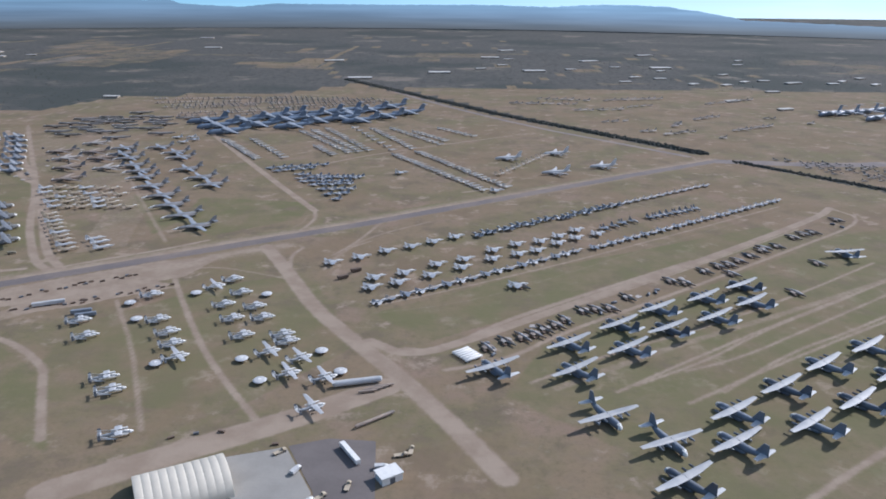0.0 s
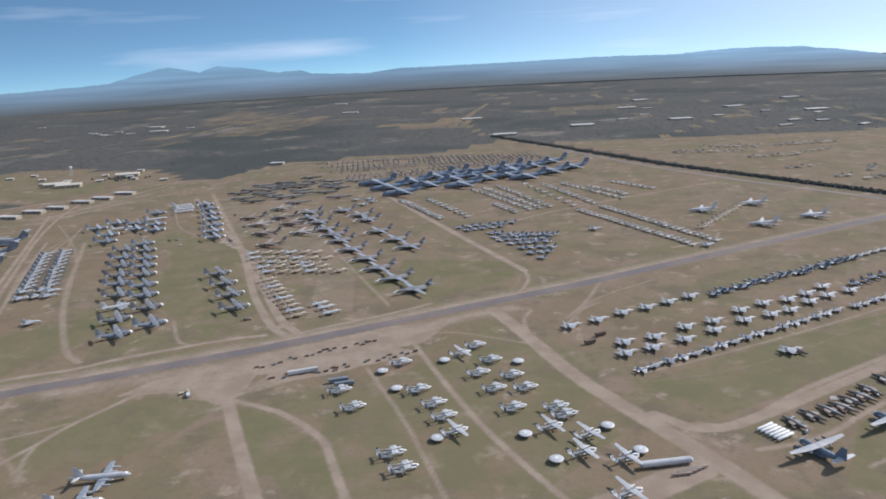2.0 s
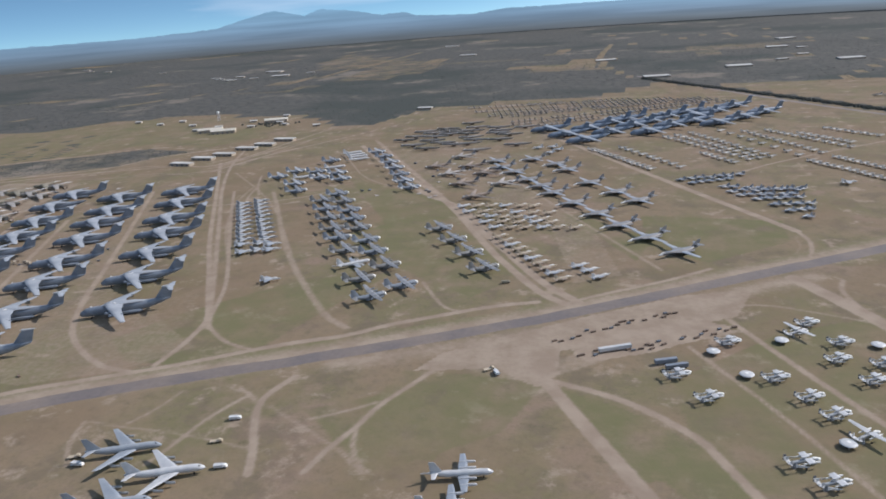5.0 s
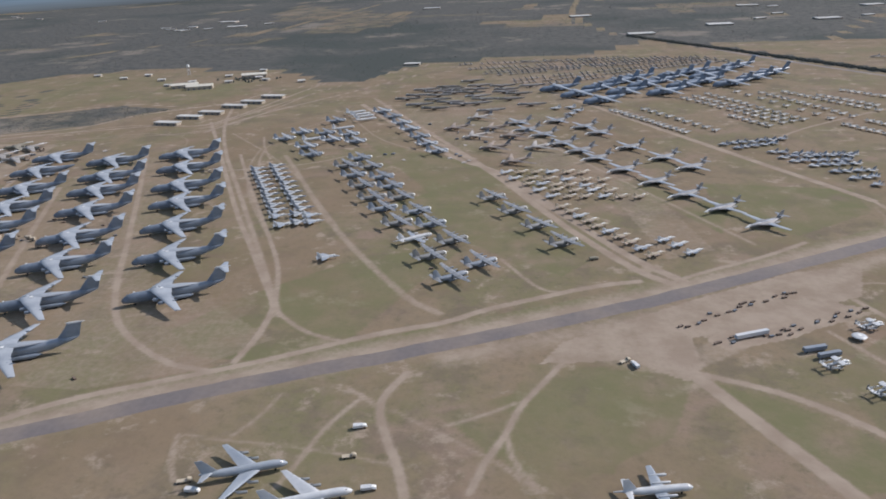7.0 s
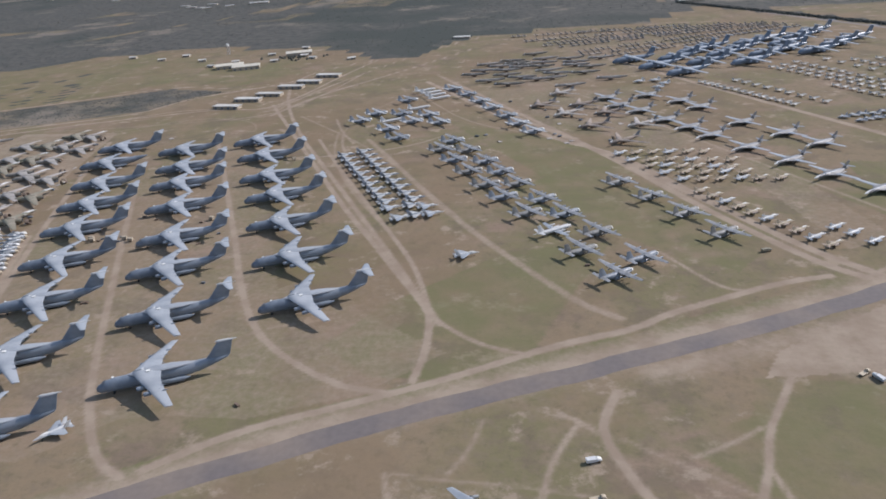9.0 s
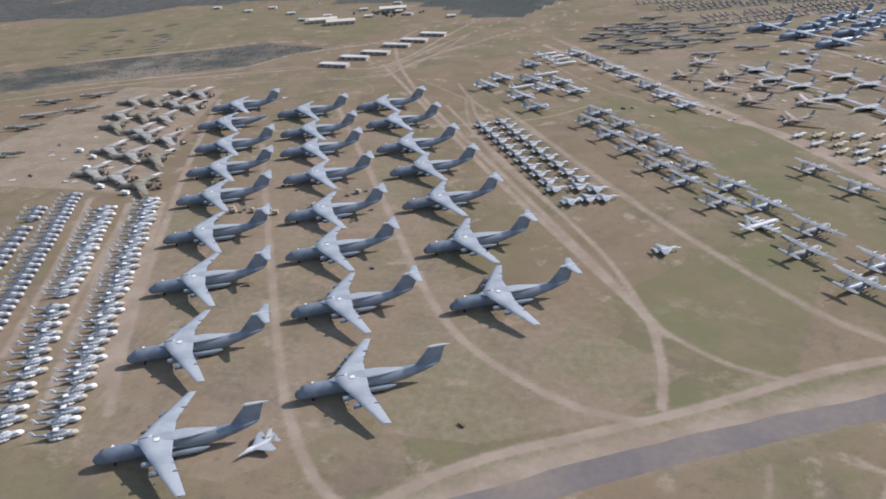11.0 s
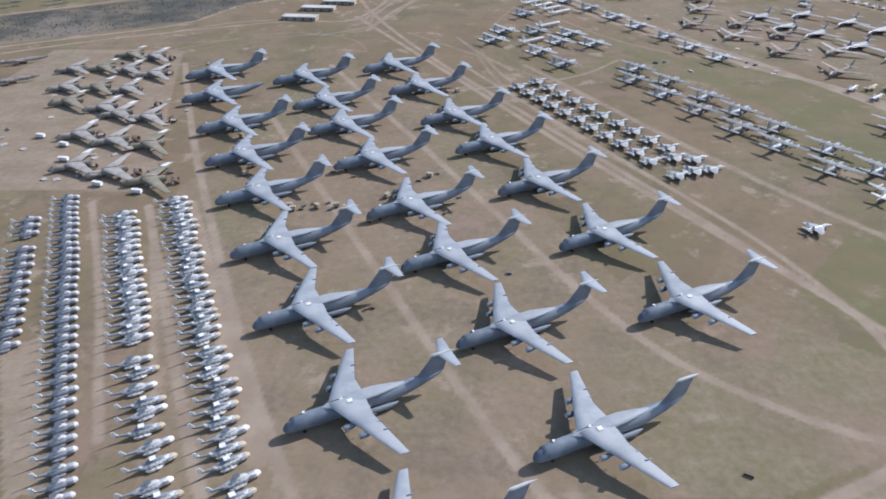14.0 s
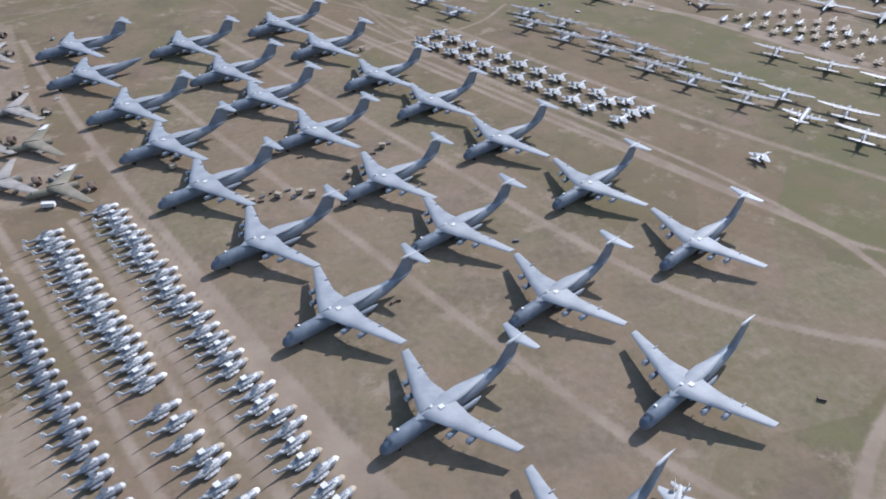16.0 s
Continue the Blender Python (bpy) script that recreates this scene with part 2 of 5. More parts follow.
        part("fin_bullet", loft(B(), [(-28.2, 0.1, 0.1, 18.8), (-30, 0.75, 0.75, 18.8), (-36, 0.6, 0.6, 18.8), (-40, 0.08, 0.08, 18.8)], 10), PALE, a)
    part("nose_gear", wheel(wheel(B(), 28.4, 0.8, 0.6, 1.0), 28.4, -0.8, 0.6, 1.0), BLACK, a, "black nose wheels")
    bm = B()
    for y0, y1 in ((-1.9, -0.7), (-0.55, 0.55), (0.7, 1.9)):
        v = [bm.verts.new(p) for p in ((33.5, y0, 7.12), (33.5, y1, 7.12), (32.2, y1, 8.25), (32.2, y0, 8.25), (31.4, y0, 8.3), (31.4, y1, 8.3))]
        bm.faces.new((v[0], v[1], v[2], v[3]))
        bm.faces.new((v[3], v[2], v[5], v[4]))
    part("windscreen", bm, DARK_GREY, a, "dark sealed windscreen")
    part("radome", loft(B(), [(36.7, 0.55, 0.65, 4.2), (35.85, 1.68, 1.78, 4.3), (34.8, 2.36, 2.46, 4.53)], 16), GREY, a, "darker nose radome")
    part("hatch", block(B(), 7.6, 9.8, 1.2, 3.2, 10.95, 11.06), SEAL, a, "white sealed hatch patch", False)
    part("hatch", block(B(), 11.0, 12.4, -1.2, 0.2, 11.0, 11.08), SEAL, a, "white sealed hatch patch", False)
    part("hatch", block(B(), 27.0, 28.0, -1.6, -0.4, 9.2, 9.5), SEAL, a, "white sealed hatch patch", False)
    return a


C_WING = material("pale_bleached_wing", (0.46, 0.46, 0.44), 0.5, vary=0.07, scale=0.3, second=(0.34, 0.35, 0.36))


CAMO = material("grey_brown_camouflage", (0.20, 0.205, 0.20), 0.55, vary=0.10, scale=0.5, second=(0.125, 0.12, 0.115))
CAMO_WING = material("dull_grey_camouflage_wing", (0.285, 0.29, 0.295), 0.5, vary=0.10, scale=0.5, second=(0.175, 0.18, 0.185))


def prop_transport(paint=GREY, wing=C_WING):
    """Four-engined propeller transport with a high straight wing, 30 m long."""
    a = thing("propeller_transport", "grey high-wing four-engined transport with its propellers removed", "aircraft", "parked propeller transports")
    part("fuselage", loft(B(), [(14.6, 0.3, 0.3, 2.5), (14.0, 1.0, 1.1, 2.6), (12.4, 1.7, 1.8, 2.9), (10, 2.15, 2.15, 3.1), (-3, 2.15, 2.15, 3.1), (-8, 1.7, 1.6, 3.8),
                                (-12, 0.9, 0.9, 4.6), (-15.2, 0.2, 0.25, 5.1)], 14), paint, a)
    for s in (1, -1):
        part("wing", foil(foil(B(), (5.2, s * 0.1, 5.25, 4.9, 0.8), (5.2, s * 8.5, 5.35, 4.7, 0.7)), (5.2, s * 8.5, 5.35, 4.7, 0.7), (4.4, s * 20.2, 5.9, 2.5, 0.35)), wing, a, "sun-bleached wing")
        for y in (4.9, 10.2):
            part("engine", loft(B(), [(8.6, 0.32, 0.34, 4.9, s * y), (8.2, 0.55, 0.6, 4.85, s * y), (5.5, 0.62, 0.8, 4.8, s * y), (2.4, 0.5, 0.55, 4.8, s * y), (0.5, 0.2, 0.25, 5.0, s * y)], 8), paint, a)
        part("tank", loft(B(), [(6.0, 0.1, 0.1, 4.1, s * 7.5), (5.0, 0.5, 0.5, 4.1, s * 7.5), (0.5, 0.5, 0.5, 4.1, s * 7.5), (-1.0, 0.1, 0.1, 4.1, s * 7.5)], 8), PALE, a)
        part("tailplane", foil(B(), (-10.6, s * 0.2, 5.4, 4.2, 0.5), (-12.0, s * 8.0, 5.5, 2.2, 0.25)), wing if wing is CAMO_WING else PALE, a)
        part("gear_fairing", loft(B(), [(3.5, 0.2, 0.3, 1.5, s * 2.1), (2, 0.55, 0.8, 1.4, s * 2.2), (-2, 0.55, 0.8, 1.4, s * 2.2), (-3.8, 0.2, 0.3, 1.6, s * 2.1)], 8), paint, a)
    part("fin", foil(B(), (-7.6, 0, 4.9, 7.4, 0.8), (-11.6, 0, 11.6, 3.2, 0.35), True), paint, a)
    part("gear", wheel(wheel(wheel(B(), 1.0, 1.9, 0.65, 0.6), 1.0, -1.9, 0.65, 0.6), 10.5, 0, 0.5, 0.6), BLACK, a)
    part("nose_cover", loft(B(), [(14.7, 0.35, 0.35, 2.5), (14.1, 1.08, 1.18, 2.6), (13.0, 1.55, 1.68, 2.8)], 10), SEAL, a, "white sealed nose")
    part("windscreen", loft(B(), [(13.1, 1.05, 0.35, 3.95), (12.0, 1.5, 0.4, 4.45)], 8), SEAL, a, "white sealed windscreen")
    return a


def tanker(paint=PALE, engines=True, name="tanker_jet", label="pale grey four-engined swept-wing jet", tail=None):
    """Four-engined low-wing swept jet, 41 m long."""
    a = thing(name, label, "aircraft", "parked swept-wing jets")
    part("fuselage", loft(B(), [(20.5, 0.2, 0.2, 3.1), (19.6, 1.0, 1.0, 3.2), (17.5, 1.7, 1.8, 3.5), (14, 1.85, 2.1, 3.7), (-8, 1.85, 2.1, 3.7), (-14, 1.3, 1.5, 4.2), (-19.5, 0.4, 0.5, 4.9)], 14), paint, a)
    for s in (1, -1):
        part("wing", foil(B(), (8.5, s * 1.0, 2.9, 9.6, 1.2), (-7.6, s * 19.9, 4.9, 2.8, 0.3)), paint, a)
        if engines:
            for y, x in ((8.6, 3.8), (14.2, -1.0)):
                e = part("engine", loft(B(), [(x + 3.2, 0.62, 0.62, 2.3, s * y), (x + 2.2, 0.78, 0.78, 2.3, s * y), (x, 0.7, 0.7, 2.4, s * y), (x - 1.6, 0.4, 0.4, 2.5, s * y)], 10), METAL, a)
                part("pylon", foil(B(), (x + 1.6, s * y, 2.9, 3.4, 0.2), (x - 0.4, s * y, 3.7, 2.6, 0.2), True), paint, e)
        part("tailplane", foil(B(), (-13.0, s * 0.5, 5.2, 5.0, 0.5), (-17.4, s * 6.4, 5.6, 2.2, 0.25)), paint, a)
    part("fin", foil(B(), (-10.5, 0, 5.3, 7.8, 0.6), (-17.0, 0, 12.5, 3.4, 0.3), True), tail or paint, a)
    for x, y, r, w in ((-1.0, 2.6, 0.6, 0.9), (-1.0, -2.6, 0.6, 0.9), (14.5, 0, 0.5, 0.6)):
        part("wheel", wheel(B(), x, y, r, w), BLACK, a)
    part("windscreen", loft(B(), [(18.6, 0.8, 0.3, 4.35), (17.4, 1.2, 0.35, 4.95)], 8), GLASS, a)
    return a


def patrol_plane(paint=PALE, wings=True):
    """Four-engined low-wing propeller patrol plane, 35 m long."""
    a = thing("patrol_plane", "pale four-engined low-wing patrol plane without propellers" if wings else "white-sealed plane body with its wings removed", "aircraft", "parked patrol planes")
    part("fuselage", loft(B(), [(17.0, 0.2, 0.2, 2.8), (16.2, 0.9, 0.9, 2.9), (14, 1.6, 1.6, 3.0), (11, 1.73, 1.73, 3.1), (-6, 1.73, 1.73, 3.1), (-12, 1.0, 1.1, 3.7), (-14.5, 0.4, 0.4, 4.0), (-18.5, 0.2, 0.2, 4.1)], 12), paint, a)
    for s in (1, -1):
        if wings:
            part("wing", foil(B(), (5.2, s * 0.8, 2.4, 6.0, 0.8), (3.6, s * 15.2, 3.5, 2.6, 0.3)), WING_GREY, a, "grey wing")
        for y in (4.2, 9.2) if wings else ():
            part("engine", loft(B(), [(8.6, 0.3, 0.3, 2.9, s * y), (8.0, 0.55, 0.65, 2.9, s * y), (4.5, 0.6, 0.8, 2.9, s * y), (0.5, 0.35, 0.4, 3.0, s * y)], 8), paint, a)
        part("tailplane", foil(B(), (-10.0, s * 0.4, 4.2, 3.6, 0.4), (-11.4, s * 6.5, 4.9, 1.9, 0.2)), paint, a)
    part("fin", foil(B(), (-7.5, 0, 4.3, 6.4, 0.6), (-11.8, 0, 10.2, 2.7, 0.3), True), paint, a)
    for x, y, r, w in ((2.2, 4.2, 0.6, 0.8), (2.2, -4.2, 0.6, 0.8), (12.0, 0, 0.45, 0.5)):
        part("wheel", wheel(B(), x, y, r, w), BLACK, a)
    part("windscreen", loft(B(), [(15.3, 0.8, 0.3, 3.9), (14.3, 1.1, 0.3, 4.4)], 8), SEAL, a)
    return a


def radar_plane(wings, paint=WING_GREY):
    """Twin-engined naval radar plane with four fins; the dish has been taken off."""
    a = thing("radar_plane", "white-sealed naval radar plane " + ("with its wings spread" if wings else "with its wings folded back"), "aircraft", "parked radar planes")
    part("fuselage", loft(B(), [(8.8, 0.2, 0.2, 2.2), (8.2, 0.65, 0.65, 2.3), (6.5, 0.85, 1.0, 2.5), (3, 0.85, 1.1, 2.6), (-3, 0.78, 0.95, 2.7), (-7, 0.5, 0.55, 2.95), (-8.6, 0.2, 0.2, 3.1)], 12), paint, a)
    part("nose_cover", loft(B(), [(8.95, 0.3, 0.3, 2.25), (8.3, 0.7, 0.7, 2.3), (7.2, 0.83, 0.93, 2.45)], 10), SEAL, a)
    part("canopy", loft(B(), [(7.0, 0.4, 0.3, 3.2), (5.8, 0.7, 0.45, 3.4), (4.4, 0.5, 0.3, 3.6)], 8), SEAL, a, "white sealed canopy")
    for s in (1, -1):
        part("engine", loft(B(), [(6.4, 0.3, 0.35, 3.2, s * 3.1), (5.8, 0.45, 0.52, 3.2, s * 3.1), (2.0, 0.5, 0.6, 3.2, s * 3.1), (-2.4, 0.3, 0.3, 3.3, s * 3.1)], 10), SEAL, a, "white-sealed engine")
        if wings:
            part("wing", foil(B(), (3.6, s * 0.6, 4.1, 3.9, 0.5), (2.6, s * 12.2, 4.6, 1.9, 0.25)), PALE, a)
        else:
            part("wing_stub", foil(B(), (3.6, s * 0.6, 4.1, 3.9, 0.5), (3.4, s * 4.6, 4.2, 3.6, 0.45)), PALE, a)
            bm = B()
            foil(bm, (1.0, s * 4.3, 2.1, 2.6, 0.3), (-7.6, s * 2.9, 3.0, 1.8, 0.3))
            foil(bm, (1.0, s * 4.3, 2.1, 2.6, 0.3), (-7.6, s * 3.0, 4.6, 1.6, 0.25), True)
            part("folded_wing", bm, PALE, a, "wing folded back along the side")
        part("tailplane", foil(B(), (-6.6, s * 0.3, 3.3, 2.2, 0.25), (-6.8, s * 4.0, 3.9, 1.5, 0.2)), PALE, a)
        part("outer_fin", foil(B(), (-6.6, s * 4.0, 2.4, 1.8, 0.2), (-7.0, s * 3.8, 5.4, 1.4, 0.15), True), DARK_GREY, a)
        part("inner_fin", foil(B(), (-6.6, s * 1.9, 3.6, 1.8, 0.2), (-7.0, s * 1.8, 5.5, 1.3, 0.15), True), PALE, a)
    part("dish_pylon", foil(B(), (1.5, 0, 4.0, 4.0, 0.8), (0.6, 0, 5.0, 2.0, 0.6), True), PALE, a)
    part("gear", wheel(wheel(wheel(B(), -0.5, 3.0, 0.5, 0.5), -0.5, -3.0, 0.5, 0.5), 6.2, 0, 0.4, 0.4), BLACK, a)
    return a


def radar_dish():
    a = thing("radar_dish", "round white radar dish on a low stand in the grass", "radar dish", "dishes on the ground")
    bm = B()
    n, rings = 28, []
    for r, z in ((0.05, 1.55), (1.2, 1.52), (2.6, 1.35), (3.4, 1.1), (3.66, 0.85), (3.4, 0.62), (2.4, 0.42), (1.0, 0.32), (0.05, 0.3)):
        rings.append([bm.verts.new((1.15 * r * math.cos(t), 1.15 * r * math.sin(t), z + 1.3)) for t in (2 * math.pi * i / n for i in range(n))])
    for p, q in zip(rings[:-1], rings[1:]):
        for i in range(n):
            bm.faces.new((p[i], p[(i + 1) % n], q[(i + 1) % n], q[i]))
    part("shell", bm, PALE, a)
    bm = B()
    block(bm, -0.9, 0.9, -0.9, 0.9, 2.80, 2.95)
    part("hub_cap", bm, SEAL, a, "white hub cap", False)
    bm = B()
    for x, y in ((1.6, 1.6), (-1.6, 1.6), (1.6, -1.6), (-1.6, -1.6)):
        block(bm, x - 0.3, x + 0.3, y - 0.3, y + 0.3, 0, 1.8)
    part("cradle", bm, BROWN, a, "wooden blocks", False)
    return a


def fighter(kind, paint, top=None, label="grey jet fighter parked on dry grass", group="parked fighters", name="fighter_jet"):
    """A single- or twin-tailed jet, 14 to 18 m long. kind: delta, swept, straight or twin."""
    a = thing(name, label, "aircraft", group)
    top = top or paint
    body = [(7.8, 0.1, 0.1, 1.9), (6.4, 0.42, 0.42, 2.0), (4.2, 0.62, 0.75, 2.15), (2.0, 0.95, 0.85, 2.1), (-3.5, 1.0, 0.8, 2.1), (-6.6, 0.6, 0.6, 2.2), (-7.4, 0.45, 0.45, 2.2)]
    part("fuselage", loft(B(), body, 8), paint, a)
    part("canopy", loft(B(), [(5.0, 0.15, 0.1, 2.75), (4.0, 0.42, 0.4, 2.85), (2.4, 0.42, 0.4, 2.9), (0.8, 0.15, 0.1, 2.9)], 6), SEAL, a, "white sealed canopy")
    for s in (1, -1):
        if kind == "delta":
            w = ((2.6, s * 0.6, 2.1, 7.6, 0.35), (-3.0, s * 4.2, 2.0, 1.4, 0.12))
        elif kind == "straight":
            w = ((1.8, s * 0.6, 1.8, 3.2, 0.45), (1.4, s * 8.2, 2.3, 2.0, 0.25))
        elif kind == "folded":
            w = ((2.4, s * 0.6, 2.0, 5.2, 0.4), (0.2, s * 2.9, 2.1, 3.2, 0.3))
        elif kind == "twin":
            w = ((2.2, s * 0.8, 2.4, 6.4, 0.4), (-2.6, s * 6.0, 2.4, 1.8, 0.15))
        else:
            w = ((2.4, s * 0.6, 2.0, 5.6, 0.4), (-2.6, s * 5.6, 2.0, 1.9, 0.15))
        part("wing", foil(B(), *w), top, a)
        part("tailplane", foil(B(), (-4.8, s * 0.5, 2.3, 2.4, 0.2), (-6.6, s * 2.9, 2.3, 1.2, 0.1)), top, a)
        if kind == "twin":
            part("fin", foil(B(), (-3.4, s * 1.4, 2.6, 2.8, 0.25), (-5.6, s * 2.0, 5.2, 1.4, 0.12), True), paint, a)
        if kind == "straight":
            part("fin", foil(B(), (-5.2, s * 2.8, 1.9, 2.2, 0.2), (-5.6, s * 2.8, 4.6, 1.5, 0.12), True), paint, a)
            part("engine", loft(B(), [(-0.8, 0.6, 0.6, 3.2, s * 1.2), (-1.4, 0.75, 0.75, 3.2, s * 1.2), (-4.2, 0.5, 0.5, 3.2, s * 1.2)], 8), paint, a)
    if kind in ("delta", "swept", "folded"):
        part("fin", foil(B(), (-2.4, 0, 2.7, 4.6, 0.3), (-5.8, 0, 5.4, 1.8, 0.12), True), paint, a)
    part("gear", wheel(wheel(wheel(B(), -1.0, 1.3, 0.4, 0.3, 8), -1.0, -1.3, 0.4, 0.3, 8), 4.6, 0, 0.3, 0.25, 8), BLACK, a)
    return a


def helicopter(paint, size, tip, label, wide=1.0):
    """A stored helicopter without blades; the tail boom runs back to an upright fin."""
    a = thing("helicopter", label, "helicopter", "stored helicopters")
    k, w = size, wide
    part("cabin", loft(B(), [(8.6 * k, 0.5 * w, 0.5, 1.8), (8.0 * k, 1.1 * w, 1.1, 1.9), (6.2 * k, 1.5 * w, 1.5, 2.0), (2 * k, 1.6 * w, 1.65, 2.1), (-2.5 * k, 1.5 * w, 1.5, 2.2), (-5.0 * k, 0.9, 0.9, 2.5)], 12), paint, a)
    part("cockpit_band", loft(B(), [(6.9 * k, 1.34 * w, 0.45, 2.5), (5.6 * k, 1.58 * w, 0.5, 2.7), (4.6 * k, 1.60 * w, 0.4, 2.8)], 10), DARK_GREY if tip is not TAN_SEAL else GREY, a, "dark cockpit window band")
    part("tail_boom", loft(B(), [(-3.5 * k, 0.95, 0.95, 2.4), (-7.0 * k, 0.55, 0.65, 2.9), (-9.6 * k, 0.3, 0.4, 3.4)], 8), GREY, a, "grey tail boom")
    part("tail_fin", foil(B(), (-8.0 * k, 0, 3.0, 2.6, 0.55), (-9.6 * k, 0, 6.0, 1.4, 0.35), True), SEAL, a, "white sealed tail fin")
    part("engine_cover", loft(B(), [(4.2 * k, 0.3, 0.2, 3.6), (3.2 * k, 1.0, 0.65, 3.8), (-1.5 * k, 1.05, 0.75, 3.8), (-4.0 * k, 0.4, 0.3, 3.3)], 8), GREY if tip is TAN_SEAL else PALE, a, "engine cover")
    part("rotor_hub", loft(loft(B(), [(1.5, 1.2, 0.18, 5.2), (-0.9, 1.2, 0.18, 5.2)], 6), [(0.6, 0.35, 0.8, 4.6), (-0.1, 0.35, 0.8, 4.6)], 6), SEAL if tip is TAN_SEAL else DARK_GREY, a)
    for s in (1, -1):
        part("sponson", loft(B(), [(3.2 * k, 0.15, 0.15, 1.1, s * 1.8 * w), (2.0 * k, 0.7, 0.55, 1.1, s * 2.0 * w), (-2.2 * k, 0.7, 0.55, 1.1, s * 2.0 * w), (-3.4 * k, 0.1, 0.1, 1.2, s * 1.7 * w)], 8), paint, a)
        part("wheel", wheel(B(), 1.5 * k, s * 1.6 * w, 0.5, 0.35, 8), BLACK, a)
    part("nose_cover", loft(B(), [(8.85 * k, 0.6 * w, 0.6, 1.75), (8.1 * k, 1.2 * w, 1.2, 1.85), (7.0 * k, 1.46 * w, 1.46, 1.95)], 8), tip, a, "tan covered nose" if tip is TAN_SEAL else "")
    return a


def bomber_hulk(wings=True, paint=BROWN):
    """A stripped heavy bomber: long slab fuselage, swept wings, engines gone."""
    a = thing("bomber_hulk", "weathered stripped heavy bomber with its engines removed", "aircraft", "stripped bombers")
    part("fuselage", loft(B(), [(22.5, 0.3, 0.4, 3.4), (21, 1.1, 1.3, 3.5), (17, 1.5, 2.0, 3.9), (-12, 1.5, 2.0, 3.9), (-20, 0.9, 1.3, 4.3), (-24, 0.5, 0.8, 4.6)], 10), paint, a)
    for s in (1, -1):
        if wings:
            part("wing", foil(B(), (11, s * 0.8, 5.2, 9.4, 1.1), (-10.5, s * 27.5, 3.9, 3.2, 0.4)), paint, a)
        if wings:
            part("tailplane", foil(B(), (-15.5, s * 0.5, 4.8, 5.5, 0.5), (-20.0, s * 7.8, 4.8, 2.4, 0.25)), paint, a)
        else:
            part("wing_stub", foil(B(), (8, s * 0.8, 4.6, 8.0, 1.0), (3.5, s * 5.0, 4.4, 7.0, 0.8)), paint, a, "cut wing root")
    if wings:
        part("fin", foil(B(), (-14.5, 0, 5.4, 7.5, 0.6), (-20.5, 0, 10.5, 4.0, 0.3), True), DARK_GREY, a)
    part("trestle", block(B(), -3.0, 4.0, -0.6, 0.6, 0, 2.2), RUST, a, "rusty trestle under the body", False)
    part("cockpit_cover", loft(B(), [(20.6, 0.6, 0.3, 4.7), (19.0, 1.0, 0.5, 5.4), (17.2, 0.7, 0.4, 5.8)], 8), SEAL, a, "white sealed windscreen")
    return a


BOMBER_GREY = material("faded_bomber_grey", (0.235, 0.228, 0.222), 0.55, vary=0.10, scale=0.3, second=(0.16, 0.158, 0.158))


def swing_bomber():
    """Slender blended bomber with its thin swing wings spread, 44 m long."""
    a = thing("swing_wing_bomber", "faded grey swing-wing bomber with its wings spread", "aircraft", "parked bombers")
    part("fuselage", loft(B(), [(22.5, 0.15, 0.15, 3.6), (20, 0.8, 0.8, 3.6), (16, 1.3, 1.4, 3.7), (9, 1.6, 1.5, 3.8), (2, 3.4, 1.3, 3.6), (-6, 4.2, 1.2, 3.6), (-13, 2.4, 1.1, 3.8), (-20, 0.6, 0.7, 4.1), (-22, 0.1, 0.2, 4.2)], 14), BOMBER_GREY, a)
    part("spine", loft(B(), [(17, 0.3, 0.1, 5.0), (14, 0.9, 0.25, 5.05), (0, 1.1, 0.3, 4.9), (-14, 0.6, 0.2, 4.7)], 8), GREY, a)
    for s in (1, -1):
        part("glove", foil(B(), (10, s * 1.0, 3.9, 15, 1.0), (2, s * 6.5, 3.8, 7.5, 0.8)), BOMBER_GREY, a)
        part("wing", foil(B(), (2.6, s * 5.0, 4.0, 6.0, 0.6), (-0.6, s * 23.5, 4.1, 2.8, 0.25)), WING_GREY, a, "pale swing wing")
        part("engine_pod", loft(B(), [(-1, 1.1, 0.7, 2.2, s * 3.6), (-3, 1.25, 0.85, 2.2, s * 3.6), (-11, 1.2, 0.8, 2.5, s * 3.6), (-14, 0.7, 0.5, 2.7, s * 3.6)], 10), BOMBER_GREY, a)
        part("tailplane", foil(B(), (-15.2, s * 0.3, 6.4, 5.0, 0.4), (-19.4, s * 6.8, 6.4, 2.0, 0.2)), GREY, a)
    part("fin", foil(B(), (-11.5, 0, 4.6, 9.0, 0.6), (-19.0, 0, 10.4, 3.2, 0.3), True), BOMBER_GREY, a)
    part("nose_cover", loft(B(), [(22.6, 0.2, 0.2, 3.6), (20.1, 0.88, 0.88, 3.6), (18.4, 1.14, 1.18, 3.65)], 10), SEAL, a, "white sealed nose")
    part("windscreen", loft(B(), [(18.8, 0.5, 0.2, 4.4), (17.2, 0.9, 0.3, 4.9), (15.8, 0.6, 0.2, 5.1)], 8), SEAL, a)
    part("gear", wheel(wheel(wheel(B(), -3.0, 2.2, 0.6, 0.8), -3.0, -2.2, 0.6, 0.8), 13, 0, 0.5, 0.5), BLACK, a)
    return a


HULK_BODY = material("patchy_stripped_skin", (0.33, 0.30, 0.262), 0.7, vary=0.16, scale=0.9, second=(0.15, 0.145, 0.12))


